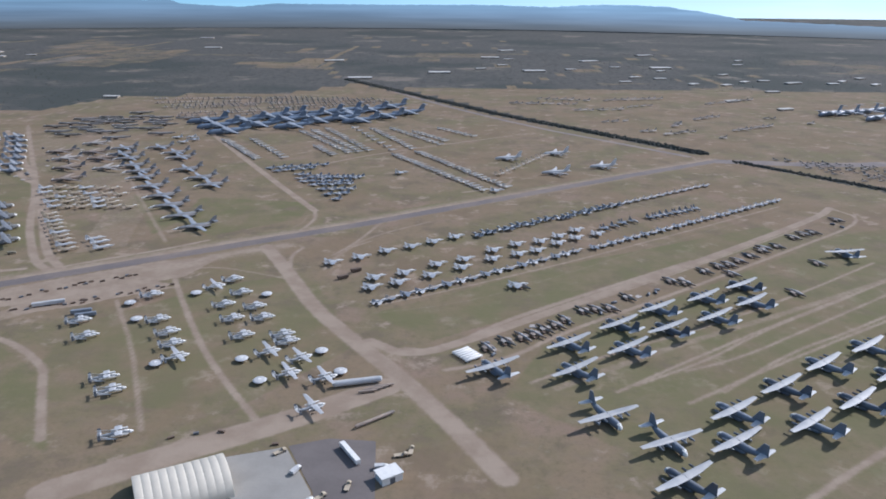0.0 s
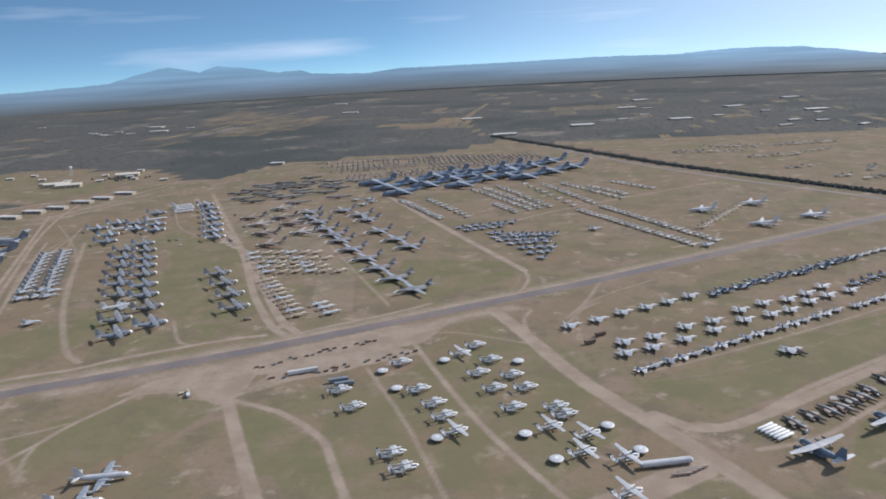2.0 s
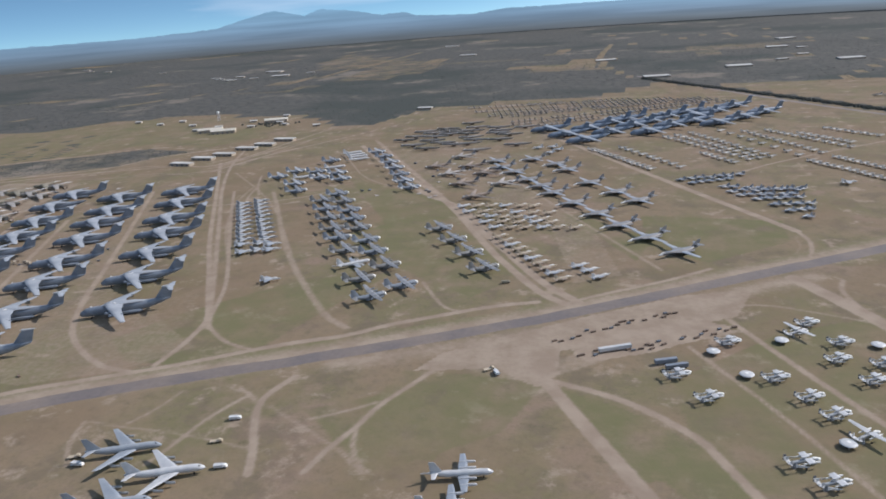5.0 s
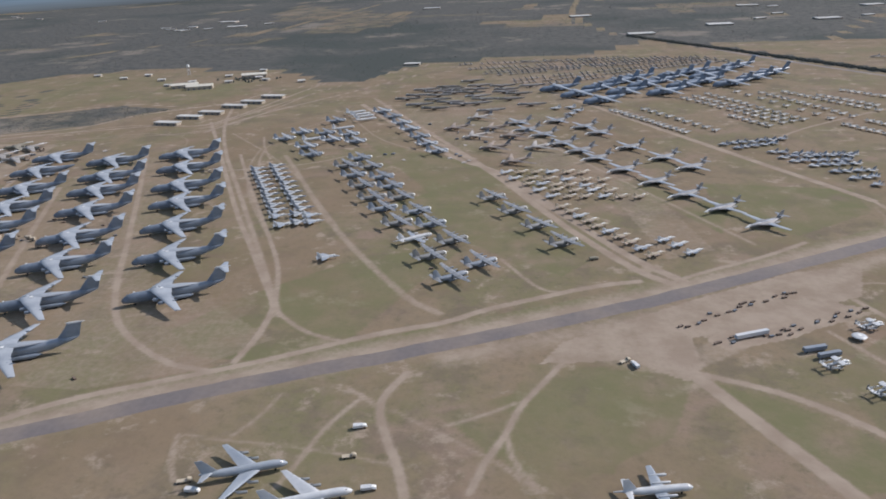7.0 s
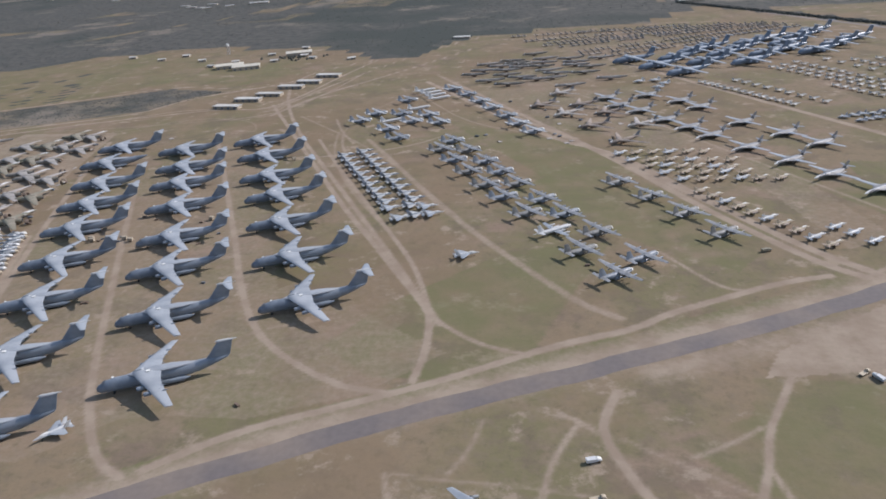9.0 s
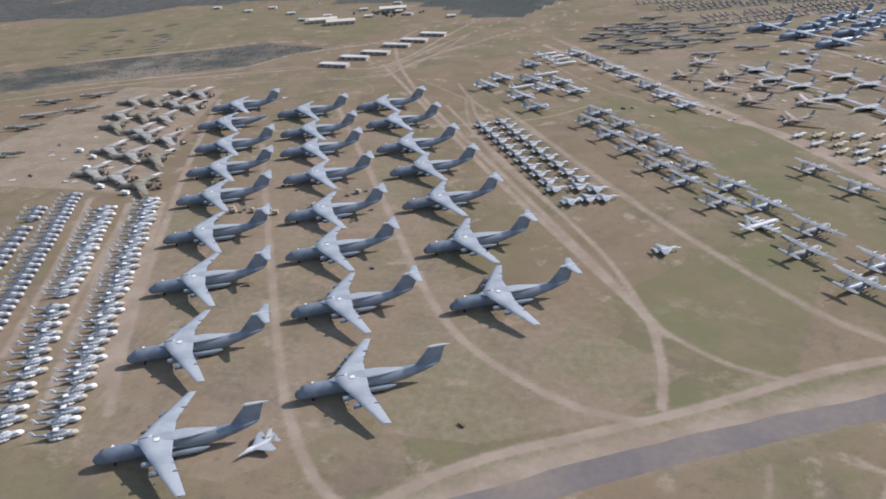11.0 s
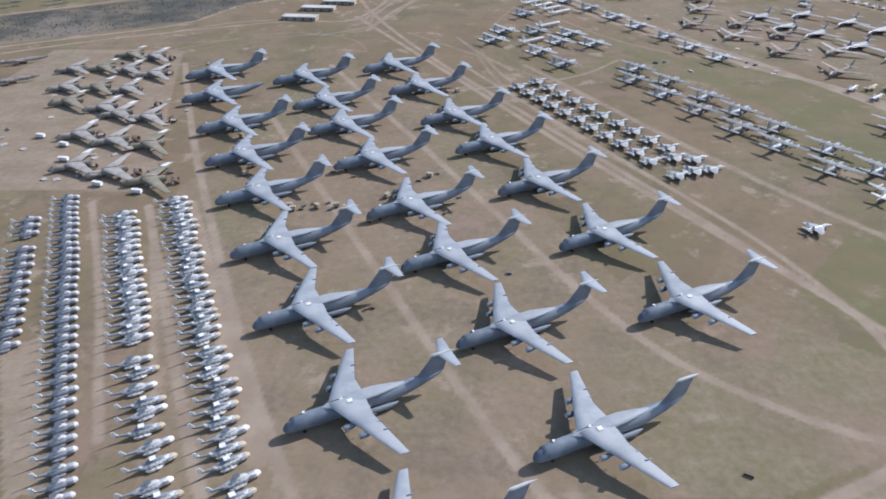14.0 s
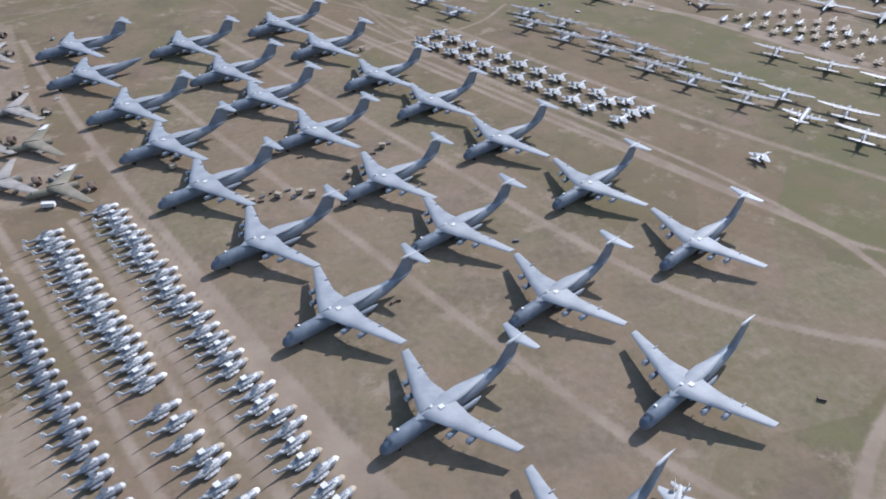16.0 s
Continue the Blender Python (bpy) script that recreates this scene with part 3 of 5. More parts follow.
def transport_hulk(panel, wing=HULK, body=HULK_BODY):
    """A stripped high-wing jet transport: nose and swept wings left, the rear fuselage cut off behind the wing."""
    a = thing("transport_hulk", "stripped grey-tan jet transport cut off behind its swept wings", "aircraft", "stripped transports")
    part("fuselage", loft(B(), [(0.0, 0.5, 0.5, 2.4), (-1.2, 1.4, 1.5, 2.6), (-3.5, 2.0, 2.1, 2.9), (-7, 2.15, 2.2, 3.0), (-27, 2.15, 2.2, 3.0), (-28, 2.0, 2.05, 3.0)], 14), body, a)
    # closed black cap painted as the unlit hollow of the cut body
    part("cut_end", loft(B(), [(-27.9, 1.8, 1.85, 3.0), (-28.15, 1.75, 1.8, 3.0)], 14), BLACK, a, "black cap standing for the dark hollow rear end")
    for s in (1, -1):
        part("wing", foil(B(), (-11.5, s * 0.6, 5.4, 11.0, 1.3), (-28.6, s * 24.2, 3.6, 3.9, 0.4)), wing, a, "weathered swept wing")
        for y, x in ((8.0, -15.5), (14.5, -20.2)):
            part("engine_pylon", foil(B(), (x + 1.0, s * y, 3.2, 3.6, 0.3), (x - 0.5, s * y, 4.4, 4.2, 0.3), True), OLIVE, a)
        part("gear_fairing", loft(B(), [(-14, 0.2, 0.3, 1.0, s * 2.1), (-16, 0.7, 0.95, 0.9, s * 2.3), (-21, 0.7, 0.95, 0.9, s * 2.3), (-23, 0.2, 0.3, 1.2, s * 2.1)], 8), body, a)
    part("roof_bay", block(B(), -22.5, -17.0, -1.0, 1.0, 5.05, 5.25), OLIVE, a, "dark opened roof bay", False)
    part("windscreen", loft(B(), [(-2.2, 0.9, 0.3, 4.1), (-4.0, 1.3, 0.35, 4.85)], 8), BLACK, a)
    part("stand", block(block(B(), -6.5, -5.5, -0.8, 0.8, 0, 1.2), -24, -23, -0.8, 0.8, 0, 1.2), RUST, a, smooth=False)
    if panel:
        part("wing_panel", foil(B(), (-21.9, -15.6, 4.75, 5.4, 0.45), (-27.2, -22.6, 4.15, 3.6, 0.3)), SEAL, a, "white sealed outer wing panel")
    return a


def tail_ring():
    """The cut-off rear frame of a transport, lying open on the dirt beside a torn skin piece."""
    a = thing("tail_ring", "dark open ring cut from a transport tail on dirt", "scrap", "cut tail rings")
    bm = B()
    n, rings = 18, []
    for r, x in ((2.5, 1.6), (2.75, 1.2), (2.6, -1.6), (2.2, -2.0), (2.0, -1.4), (2.1, 1.0)):
        rings.append([bm.verts.new((x + 0.35 * r * math.sin(t), 1.25 * r * math.cos(t), 2.4 + 0.85 * r * math.sin(t))) for t in (2 * math.pi * i / n for i in range(n))])
    for p, q in zip(rings, rings[1:] + rings[:1]):
        for i in range(n):
            bm.faces.new((p[i], p[(i + 1) % n], q[(i + 1) % n], q[i]))
    part("frame", bm, RUST, a)
    part("skin_piece", foil(B(), (4.6, -2.0, 0.35, 3.4, 0.4), (3.8, 2.4, 1.2, 2.4, 0.3)), HULK, a, "pale torn skin piece")
    return a


def wreck(kind):
    """The stripped body of a small aircraft lying low on stands, its wings cut off at the roots."""
    a = thing("stripped_airframe", "rusty brown stripped airframe with cut wings" if kind else "olive stripped airframe with a pale wing root", "wreck", "rows of scrap")
    part("fuselage", loft(B(), [(9.5, 0.4, 0.4, 1.3), (8, 0.9, 0.9, 1.4), (4, 1.2, 1.2, 1.6), (-2, 1.3, 1.2, 1.6), (-7, 0.8, 0.9, 1.7), (-10, 0.4, 0.5, 1.8)], 8), BROWN if kind else HULK_BODY, a)
    part("wing_root", foil(foil(B(), (3.2, 0.5, 2.1, 5.5, 0.5), (1.8, 4.0, 1.9, 4.0, 0.4)), (3.2, -0.5, 2.1, 5.5, 0.5), (1.8, -4.0, 1.9, 4.0, 0.4)), BROWN if kind else HULK, a)
    part("spine", loft(B(), [(5, 0.2, 0.1, 2.7), (3, 0.6, 0.3, 2.8), (-4, 0.5, 0.3, 2.7), (-7, 0.2, 0.1, 2.5)], 6), PALE if kind else RUST, a, "bleached spine")
    bm = B()
    for x, y in ((4, 1.0), (4, -1.0), (-4, 0.8), (-4, -0.8)):
        block(bm, x - 0.25, x + 0.25, y - 0.25, y + 0.25, 0, 1.2)
    part("stand", bm, RUST, a, smooth=False)
    part("engine_crate", block(B(), -4.5, 0.2, 3.2, 5.0, 0.0, 1.3), RUST, a, "rusty crate beside it", False)
    return a


def truck(body, load):
    a = thing("truck", "small parked service truck on bare dirt", "truck", "parked vehicles")
    part("cab", loft(B(), [(3.4, 1.0, 0.5, 1.1), (3.2, 1.1, 0.8, 1.3), (2.2, 1.15, 1.0, 1.6), (1.3, 1.15, 1.0, 1.6)], 8), body, a)
    part("bed", block(B(), -3.6, 1.2, -1.2, 1.2, 0.9, 2.4 if load else 1.3), load or body, a, smooth=False)
    for x in (2.4, -2.4):
        for y in (-1.0, 1.0):
            part("wheel", wheel(B(), x, y, 0.45, 0.3, 8), BLACK, a)
    return a


def trailer(length, mat, label):
    a = thing("trailer", label, "trailer", "parked trailers")
    part("box", block(B(), -length / 2, length / 2, -1.3, 1.3, 1.0, 3.4), mat, a, smooth=False)
    for x in (-length / 2 + 1.5, length / 2 - 1.5):
        for y in (-1.0, 1.0):
            part("wheel", wheel(B(), x, y, 0.5, 0.3, 8), BLACK, a)
    return a


def far_transport():
    """The heavy transport as it shows far off, with its main parts alone."""
    a = thing("transport_jet", "dark blue-grey four-engined jet transport far out on the field", "aircraft", "far heavy transports")
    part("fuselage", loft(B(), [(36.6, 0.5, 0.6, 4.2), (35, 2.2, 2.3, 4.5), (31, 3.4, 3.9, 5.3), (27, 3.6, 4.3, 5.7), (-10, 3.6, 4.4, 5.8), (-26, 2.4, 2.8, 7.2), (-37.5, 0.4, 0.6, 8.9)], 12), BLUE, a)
    for s in (1, -1):
        bm = foil(B(), (13.5, s * 0.5, 10.0, 14.0, 2.0), (8.6, s * 12, 8.9, 9.6, 1.4))
        part("wing", foil(bm, (8.6, s * 12, 8.9, 9.6, 1.4), (-3.6, s * 33.95, 6.2, 4.1, 0.6)), WING_GREY, a)
        for y, x in ((12.2, 9.0), (18.9, 5.0)):
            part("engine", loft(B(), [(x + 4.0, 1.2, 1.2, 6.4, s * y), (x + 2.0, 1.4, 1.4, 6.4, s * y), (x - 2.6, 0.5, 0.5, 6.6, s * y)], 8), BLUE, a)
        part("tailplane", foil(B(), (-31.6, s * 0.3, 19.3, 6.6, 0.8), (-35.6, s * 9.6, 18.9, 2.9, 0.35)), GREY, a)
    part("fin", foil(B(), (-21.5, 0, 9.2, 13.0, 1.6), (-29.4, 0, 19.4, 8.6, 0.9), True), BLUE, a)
    part("gear", loft(B(), [(8, 3.6, 1.0, 1.0), (-10, 3.6, 1.0, 1.0)], 8), BLACK, a)
    return a


# ---- land ----
# worn dirt tracks: points, width, strength
track([(-176, 604), (-146, 547), (-111, 471), (-78, 421), (-40, 368), (-7, 313), (18, 268)], 13, 1, 3)
track([(-370, 461), (-347, 424), (-323, 382), (-309, 358), (-281, 310), (-261, 278), (-237, 248)], 9, 1)
track([(-346, 425), (-303, 409), (-279, 390), (-261, 372), (-254, 357), (-224, 297)], 6, 0.9)
track([(-725, 337), (-690, 368), (-649, 388), (-612, 407), (-585, 422), (-554, 442), (-526, 458), (-493, 471), (-472, 490), (-437, 510), (-398, 532), (-366, 542)], 6, 1)
track([(-345, 540), (-322, 559), (-276, 587), (-235, 620)], 5, 0.9)
track([(-937, 877), (-851, 711), (-790, 591), (-752, 513), (-721, 461), (-692, 433), (-664, 415), (-646, 406), (-625, 403)], 5, 1)
track([(-936, 1054), (-886, 964), (-801, 809), (-721, 663), (-680, 596), (-646, 538), (-621, 497), (-614, 482), (-610, 446), (-612, 414)], 5, 1)
track([(-812, 877), (-754, 766), (-698, 664), (-661, 597), (-638, 553), (-624, 515), (-614, 482)], 4, 1)
track([(-613, 482), (-599, 467), (-583, 454), (-569, 447), (-555, 443)], 4, 0.9)
track([(-752, 872), (-712, 803), (-644, 678), (-596, 602), (-562, 554), (-540, 524), (-521, 499), (-499, 484)], 8, 0.62)
track([(-466, 576), (-444, 537), (-430, 521), (-414, 521)], 4, 0.8)
track([(-680, 1106), (-593, 953), (-541, 882), (-484, 784), (-425, 659), (-386, 592), (-365, 558), (-345, 540)], 8, 0.9)
track([(-611, 343), (-605, 323), (-590, 303)], 4, 0.7)
track([(-506, 410), (-513, 390), (-514, 376), (-505, 353), (-493, 330), (-486, 311)], 5, 1)
track([(-534, 391), (-524, 385), (-514, 376)], 4, 0.8)
track([(-526, 383), (-534, 366), (-539, 349), (-541, 333), (-546, 311)], 4, 0.8)
track([(-571, 383), (-576, 358), (-583, 345)], 4, 0.7)
track([(-608, 344), (-587, 341), (-563, 341), (-538, 339), (-517, 336), (-498, 332)], 3, 0.7)
track([(-505, 374), (-489, 364), (-474, 355), (-456, 344), (-442, 335), (-434, 325)], 3, 0.8)
track([(-419, 427), (-431, 402), (-441, 381), (-445, 360), (-452, 343), (-458, 317)], 4, 1)
track([(-476, 364), (-459, 374), (-442, 387)], 4, 0.7)
track([(-445, 360), (-441, 341), (-428, 321)], 4, 0.8)
track([(-963, 743), (-898, 610), (-851, 516), (-814, 441), (-788, 391), (-763, 354), (-747, 338), (-733, 331)], 5, 1)
track([(-1082, 885), (-1041, 771), (-1003, 672), (-961, 571), (-920, 475), (-890, 409), (-868, 368)], 6, 0.9)
track([(-1010, 598), (-973, 517), (-941, 447), (-917, 395), (-900, 364)], 6, 0.9)
track([(-1049, 603), (-997, 496), (-977, 448), (-957, 402)], 5, 0.9)
track([(-1007, 594), (-987, 544), (-957, 463), (-944, 428), (-937, 406)], 5, 0.8)
track([(-984, 600), (-949, 522), (-924, 470), (-902, 421), (-889, 393)], 12, 0.8)
track([(-1365, 864), (-1246, 950), (-1111, 1003), (-1000, 1042), (-939, 1026), (-911, 1101), (-888, 1250), (-855, 1393)], 5, 0.9)
track([(-1131, 998), (-1048, 1049), (-923, 1020), (-893, 1147), (-834, 1319), (-752, 1500)], 4, 0.9)
track([(-923, 1020), (-922, 1071), (-883, 1180), (-796, 1414)], 4, 0.7)
track([(-1049, 1110), (-979, 1070), (-924, 1025)], 3, 0.7)
track([(-791, 909), (-781, 863), (-759, 806)], 4, 0.8)
track([(-748, 1095), (-773, 1026), (-792, 953), (-790, 900)], 3, 0.7)
track([(-854, 802), (-788, 810), (-705, 836), (-660, 888)], 4, 0.8)
track([(-722, 342), (-704, 358), (-680, 372), (-663, 380)], 5, 0.8)
track([(-261, 478), (-223, 411), (-195, 352), (-175, 307)], 4, 0.8)
track([(-232, 522), (-205, 466), (-171, 400), (-143, 356), (-114, 315)], 5, 0.9)
track([(-142, 601), (-149, 579), (-140, 535), (-117, 482)], 5, 0.8)
track([(-38, 403), (-14, 399), (28, 445), (101, 499), (209, 576)], 6, 0.8)
track([(-236, 535), (-211, 554), (-160, 534), (-137, 523)], 4, 0.7)
track([(-737, 1172), (-549, 859), (-485, 809), (-422, 682), (-370, 584), (-335, 543)], 8, 1.0)
track([(-198, 255), (-152, 285), (-99, 316), (-47, 354)], 20, .9)
track([(-62, 414), (-34, 391), (11, 421), (76, 471), (218, 577), (391, 716), (420, 751)], 9, 1.0)
track([(420, 751), (438, 705), (316, 612), (163, 495), (70, 429), (28, 388), (-11, 375)], 5, .8)
track([(56, 354), (137, 407), (251, 470), (388, 552)], 8, .55)
track([(152, 248), (195, 278), (245, 310)], 5, .8)
track([(-109, 572), (-87, 633), (-26, 686)], 4, .7)
track([(-491, 1342), (-236, 872), (-151, 722)], 9, .9)
track([(-151, 722), (-144, 688), (-160, 629)], 5, .8)
track([(-176, 943), (-137, 991), (-31, 1076), (140, 1196)], 5, .8)
track([(11, 803), (65, 834), (75, 867)], 5, .8)
track([(-728, 1218), (-519, 848), (-371, 589)], 8, .8)
track([(-668, 1332), (-549, 1127), (-379, 807), (-273, 615)], 6, .6)
track([(-63, 473), (-5, 505), (117, 582), (366, 756)], 4, .7)
track([(-66, 458), (15, 483), (138, 579), (359, 740)], 3, .5)
track([(-68, 713), (-93, 620), (-111, 583)], 5, .7)
track([(-607, 473), (-709, 660), (-894, 989), (-978, 1250), (-862, 1377), (-736, 1516), (-644, 1673)], 6, .8)
track([(-964, 977), (-894, 1022), (-857, 1241)], 5, .7)
track([(-590, 594), (-727, 825), (-871, 986)], 4, .7)
track([(-719, 1063), (-637, 917), (-517, 859)], 4, .7)
track([(-560, 1527), (-395, 1192)], 4, .6)
track([(-391, 439), (-360, 428), (-334, 446), (-259, 514), (-228, 557)], 20, .5)
track([(-1442, 1132), (-1449, 1242), (-1478, 1383)], 10, .5)
track([(-1325, 1101), (-1339, 1204), (-1404, 1384)], 10, .5)
track([(-1406, 1050), (-1198, 1077), (-1042, 1148), (-926, 1226)], 5, .8)
track([(-1279, 1150), (-1362, 1349), (-1252, 1397)], 5, .6)
track([(-916, 995), (-885, 1108), (-803, 1242), (-688, 1467)], 8, .7)
track([(-916, 995), (-916, 1097), (-837, 1169), (-747, 1227)], 4, .7)
track([(-916, 995), (-963, 983), (-1116, 949), (-1310, 939)], 4, .6)
track([(-817, 965), (-791, 902), (-765, 857)], 4, .8)
track([(-1112, 928), (-1013, 997), (-928, 970), (-903, 913), (-923, 924)], 4, .6)
track([(-797, 906), (-779, 821), (-735, 719), (-660, 596)], 4, .7)
track([(-156, 705), (-155, 674), (-182, 629)], 4, .5)
track([(-81, 623), (-105, 595), (-114, 546)], 4, .7)
track([(-888, 225), (-737, 315), (-657, 371), (-602, 395), (-485, 453), (-348, 525), (-220, 606), (-119, 667), (8, 752), (228, 897), (374, 994)], 30, 0.74, 12)
track([(-485, 430), (-403, 467), (-334, 503), (-247, 556), (-162, 608)], 26, 0.66, 12)
for line in ([(104, 358), (160, 391), (214, 436), (303, 494), (391, 558)], [(140, 376), (183, 395), (244, 437), (370, 523)], [(155, 351), (221, 405), (275, 435), (345, 481)], [(91, 350), (148, 391), (246, 459), (388, 552)],
             [(130, 338), (207, 389), (314, 455)], [(41, 360), (98, 399), (178, 442), (264, 498), (371, 576)], [(21, 431), (128, 502), (234, 583), (349, 673)]):
    track(line, 3.0, .9, 2.2)
track([(96, 337), (178, 392), (275, 461), (400, 551)], 34, .26, 12)
patch(DIRT, [(-334, 462), (-303, 496), (-254, 521), (-230, 512), (-246, 495), (-286, 466), (-324, 451)], 0.8)
patch(DIRT, [(-670, 1095), (-589, 988), (-444, 813), (-379, 741), (-342, 581), (-304, 602), (-332, 723), (-415, 878), (-457, 1038), (-539, 1116)], 0.42)
patch(DIRT, [(-686, 1198), (-656, 1288), (-534, 1346), (-461, 1306), (-455, 1140), (-540, 1089)], 0.36)
patch(DIRT, [(-480, 1279), (-418, 1130), (-344, 1137), (-76, 1346), (-96, 1562), (-312, 1604), (-635, 1599), (-568, 1416)], 0.38)
track([(-1400, 1061), (-1256, 1137), (-1158, 1208), (-1042, 1166), (-949, 1178)], 6, .9)
track([(-1337, 925), (-1233, 978), (-1125, 1023), (-1088, 1118), (-1034, 1145), (-957, 1213)], 6, .9)
track([(-1404, 1039), (-1630, 831), (-1830, 671)], 6, .9)
patch(DIRT, [(-431, 427), (-419, 452), (-388, 476), (-322, 523), (-258, 564), (-209, 576), (-225, 528), (-283, 494), (-342, 463), (-340, 433), (-352, 415), (-380, 436), (-412, 429)], 0.7)
patch(DIRT, [(-1029, 456), (-1013, 470), (-965, 374), (-981, 372)], 0.6)
patch(TURF, [(-1383, 1082), (-1261, 1149), (-1176, 1252), (-1205, 1450), (-1420, 1531), (-1689, 1393), (-1629, 1038)], 0.5)
patch(TURF, [(-1169, 1236), (-1051, 1189), (-963, 1274), (-1033, 1388), (-1182, 1377)], 0.6)
for x0, y0, x1, y1, n in ((-1462, 1086, -1495, 1291, 11), (-1342, 1121, -1418, 1340, 11), (-1398, 1107, -1459, 1307, 9)):
    for i in range(n):
        x, y = x0 + (x1 - x0) * i / (n - 1), y0 + (y1 - y0) * i / (n - 1)
        d = along([(x + 3, y - 2), (x + 14, y + 3), (x + 22, y + 12)])
        SCRUB[d < 3.2] = 1.0
TURF[along([(-868, 245), (-737, 326), (-657, 380), (-602, 408), (-485, 463), (-347, 535), (-220, 615), (-119, 677), (7, 764), (228, 906)]) < 8.0] = 1.0
patch(TURF, [(-674, 947), (-503, 828), (-406, 565), (-452, 563)], 0.8)
patch(TURF, [(-289, 771), (-159, 753), (-162, 692), (-236, 634), (-282, 677)], 1.0)
patch(TURF, [(-340, 417), (-299, 398), (-261, 365), (-275, 337), (-298, 333), (-310, 362)], 1.0)
patch(TURF, [(-65, 458), (88, 561), (315, 680), (331, 646), (77, 478), (-21, 415)], 0.9)
patch(TURF, [(-282, 379), (-244, 337), (-213, 284), (-264, 310), (-328, 412)], 0.9)
patch(TURF, [(-369, 780), (-276, 705), (-293, 634)], 0.9)
patch(TURF, [(-345, 424), (-423, 408), (-482, 373), (-423, 320), (-365, 365)], 0.8)
patch(DIRT, [(-350, 480), (-329, 496), (-269, 536), (-226, 503), (-321, 450)], 0.62)
patch(DIRT, [(-731, 424), (-661, 549), (-627, 485), (-641, 415)], 0.34)
patch(DIRT, [(-924, 343), (-1000, 618), (-943, 871), (-868, 848), (-694, 442), (-792, 335)], 0.40)
patch(DIRT, [(-1246, 621), (-1010, 618), (-1059, 776), (-1097, 929), (-1235, 935)], 0.56)
patch(DIRT, [(-770, 478), (-714, 526), (-597, 442), (-638, 400), (-694, 375), (-739, 377)], 0.42)
patch(DIRT, [(-590, 395), (-507, 418), (-453, 398), (-491, 344), (-604, 333)], 0.22)
patch(DIRT, [(-930, 483), (-840, 599), (-769, 542), (-726, 421), (-749, 372), (-851, 376)], 0.36)
patch(DIRT, [(-502, 375), (-448, 405), (-404, 404), (-416, 332), (-476, 320)], 0.22)
patch(DIRT, [(-545, 863), (-428, 1093), (-615, 1083), (-673, 1033)], 0.36)
patch(SCRUB, [(-6000, 1100), (-1980, 1323), (-1721, 1412), (-1586, 1423), (-1489, 1565), (-1245, 1575), (-1034, 1550), (-925, 1455), (-877, 1393), (-792, 1389), (-756, 1509), (-711, 1584), (-615, 1621), (-504, 1648), (-364, 1685), (-245, 1856), (120, 1772), (1231, 1771), (6000, 1900), (9000, 9000), (-9000, 9000)], 1.0)
DITCH = [(-1412, 1049), (-1259, 1126), (-1157, 1189), (-1041, 1155), (-1087, 1122), (-1122, 1040), (-1228, 990), (-1328, 941), (-1635, 720), (-1833, 591), (-1890, 732), (-1630, 881)]
patch(SCRUB, DITCH, 0.58)
patch(DIRT, DITCH, 0.5)
# olive grass, partly painting in lens darkening and deeper shadow at lower right
patch(TURF, [(-647, 494), (-574, 576), (-499, 595), (-559, 418), (-638, 416), (-672, 446)], 0.85)
patch(TURF, [(-707, 441), (-637, 434), (-701, 350), (-780, 360)], 0.35)
patch(TURF, [(79, 294), (23, 345), (55, 408), (388, 657), (564, 718), (492, 435), (205, 239), (111, 252)], 0.85)
patch(TURF, [(-272, 433), (-201, 505), (-123, 541), (-74, 403), (-133, 323), (-264, 338)], 0.75)
patch(TURF, [(-437, 427), (-360, 424), (-395, 336), (-455, 345)], 0.8)
patch(TURF, [(-588, 693), (-510, 785), (-380, 602), (-420, 546), (-478, 591)], 0.85)
patch(SCRUB, [(-275, 1961), (85, 1385), (362, 1033), (384, 1040), (114, 1404), (-235, 1960)], 1.0)
patch(SCRUB, [(402, 975), (413, 990), (603, 758), (588, 743)], 1.0)


# fields, roads and clearings in the scrub beyond the fence
for outline in (
    [(-1500, 2050), (-1240, 2160), (-1180, 2060), (-1420, 1960)],
    [(-620, 2280), (-300, 2380), (-240, 2290), (-560, 2200)],
    [(380, 1900), (760, 1800), (800, 1850), (420, 1960)],
    [(-1050, 2700), (-560, 2900), (-500, 2780), (-980, 2600)],
    [(900, 2350), (1400, 2150), (1450, 2230), (950, 2450)],
    [(-2300, 2000), (-1950, 2120), (-1900, 2030), (-2250, 1920)],
    [(-1513, 2681), (-1488, 3022), (-948, 2630), (-981, 2457)],
    [(-1710, 3638), (-1193, 3043), (-1104, 2886), (-1316, 2963)],
    [(-289, 2805), (175, 2991), (355, 2843), (-71, 2517)],
    [(-1504, 2753), (-1325, 3034), (-977, 2667), (-996, 2393)],
    [(-2150, 2539), (-2017, 2519), (-1906, 2402), (-1922, 2271)],
    [(-1617, 2911), (-1675, 3612), (-1066, 2843), (-1054, 2574)],
    [(1101, 2516), (1524, 2223), (1678, 2448), (1285, 2774)],
    [(-1397, 2420), (-1184, 2603), (-891, 2323), (-1166, 2207)],
):
    SCRUB[inside(outline)] = 0.5
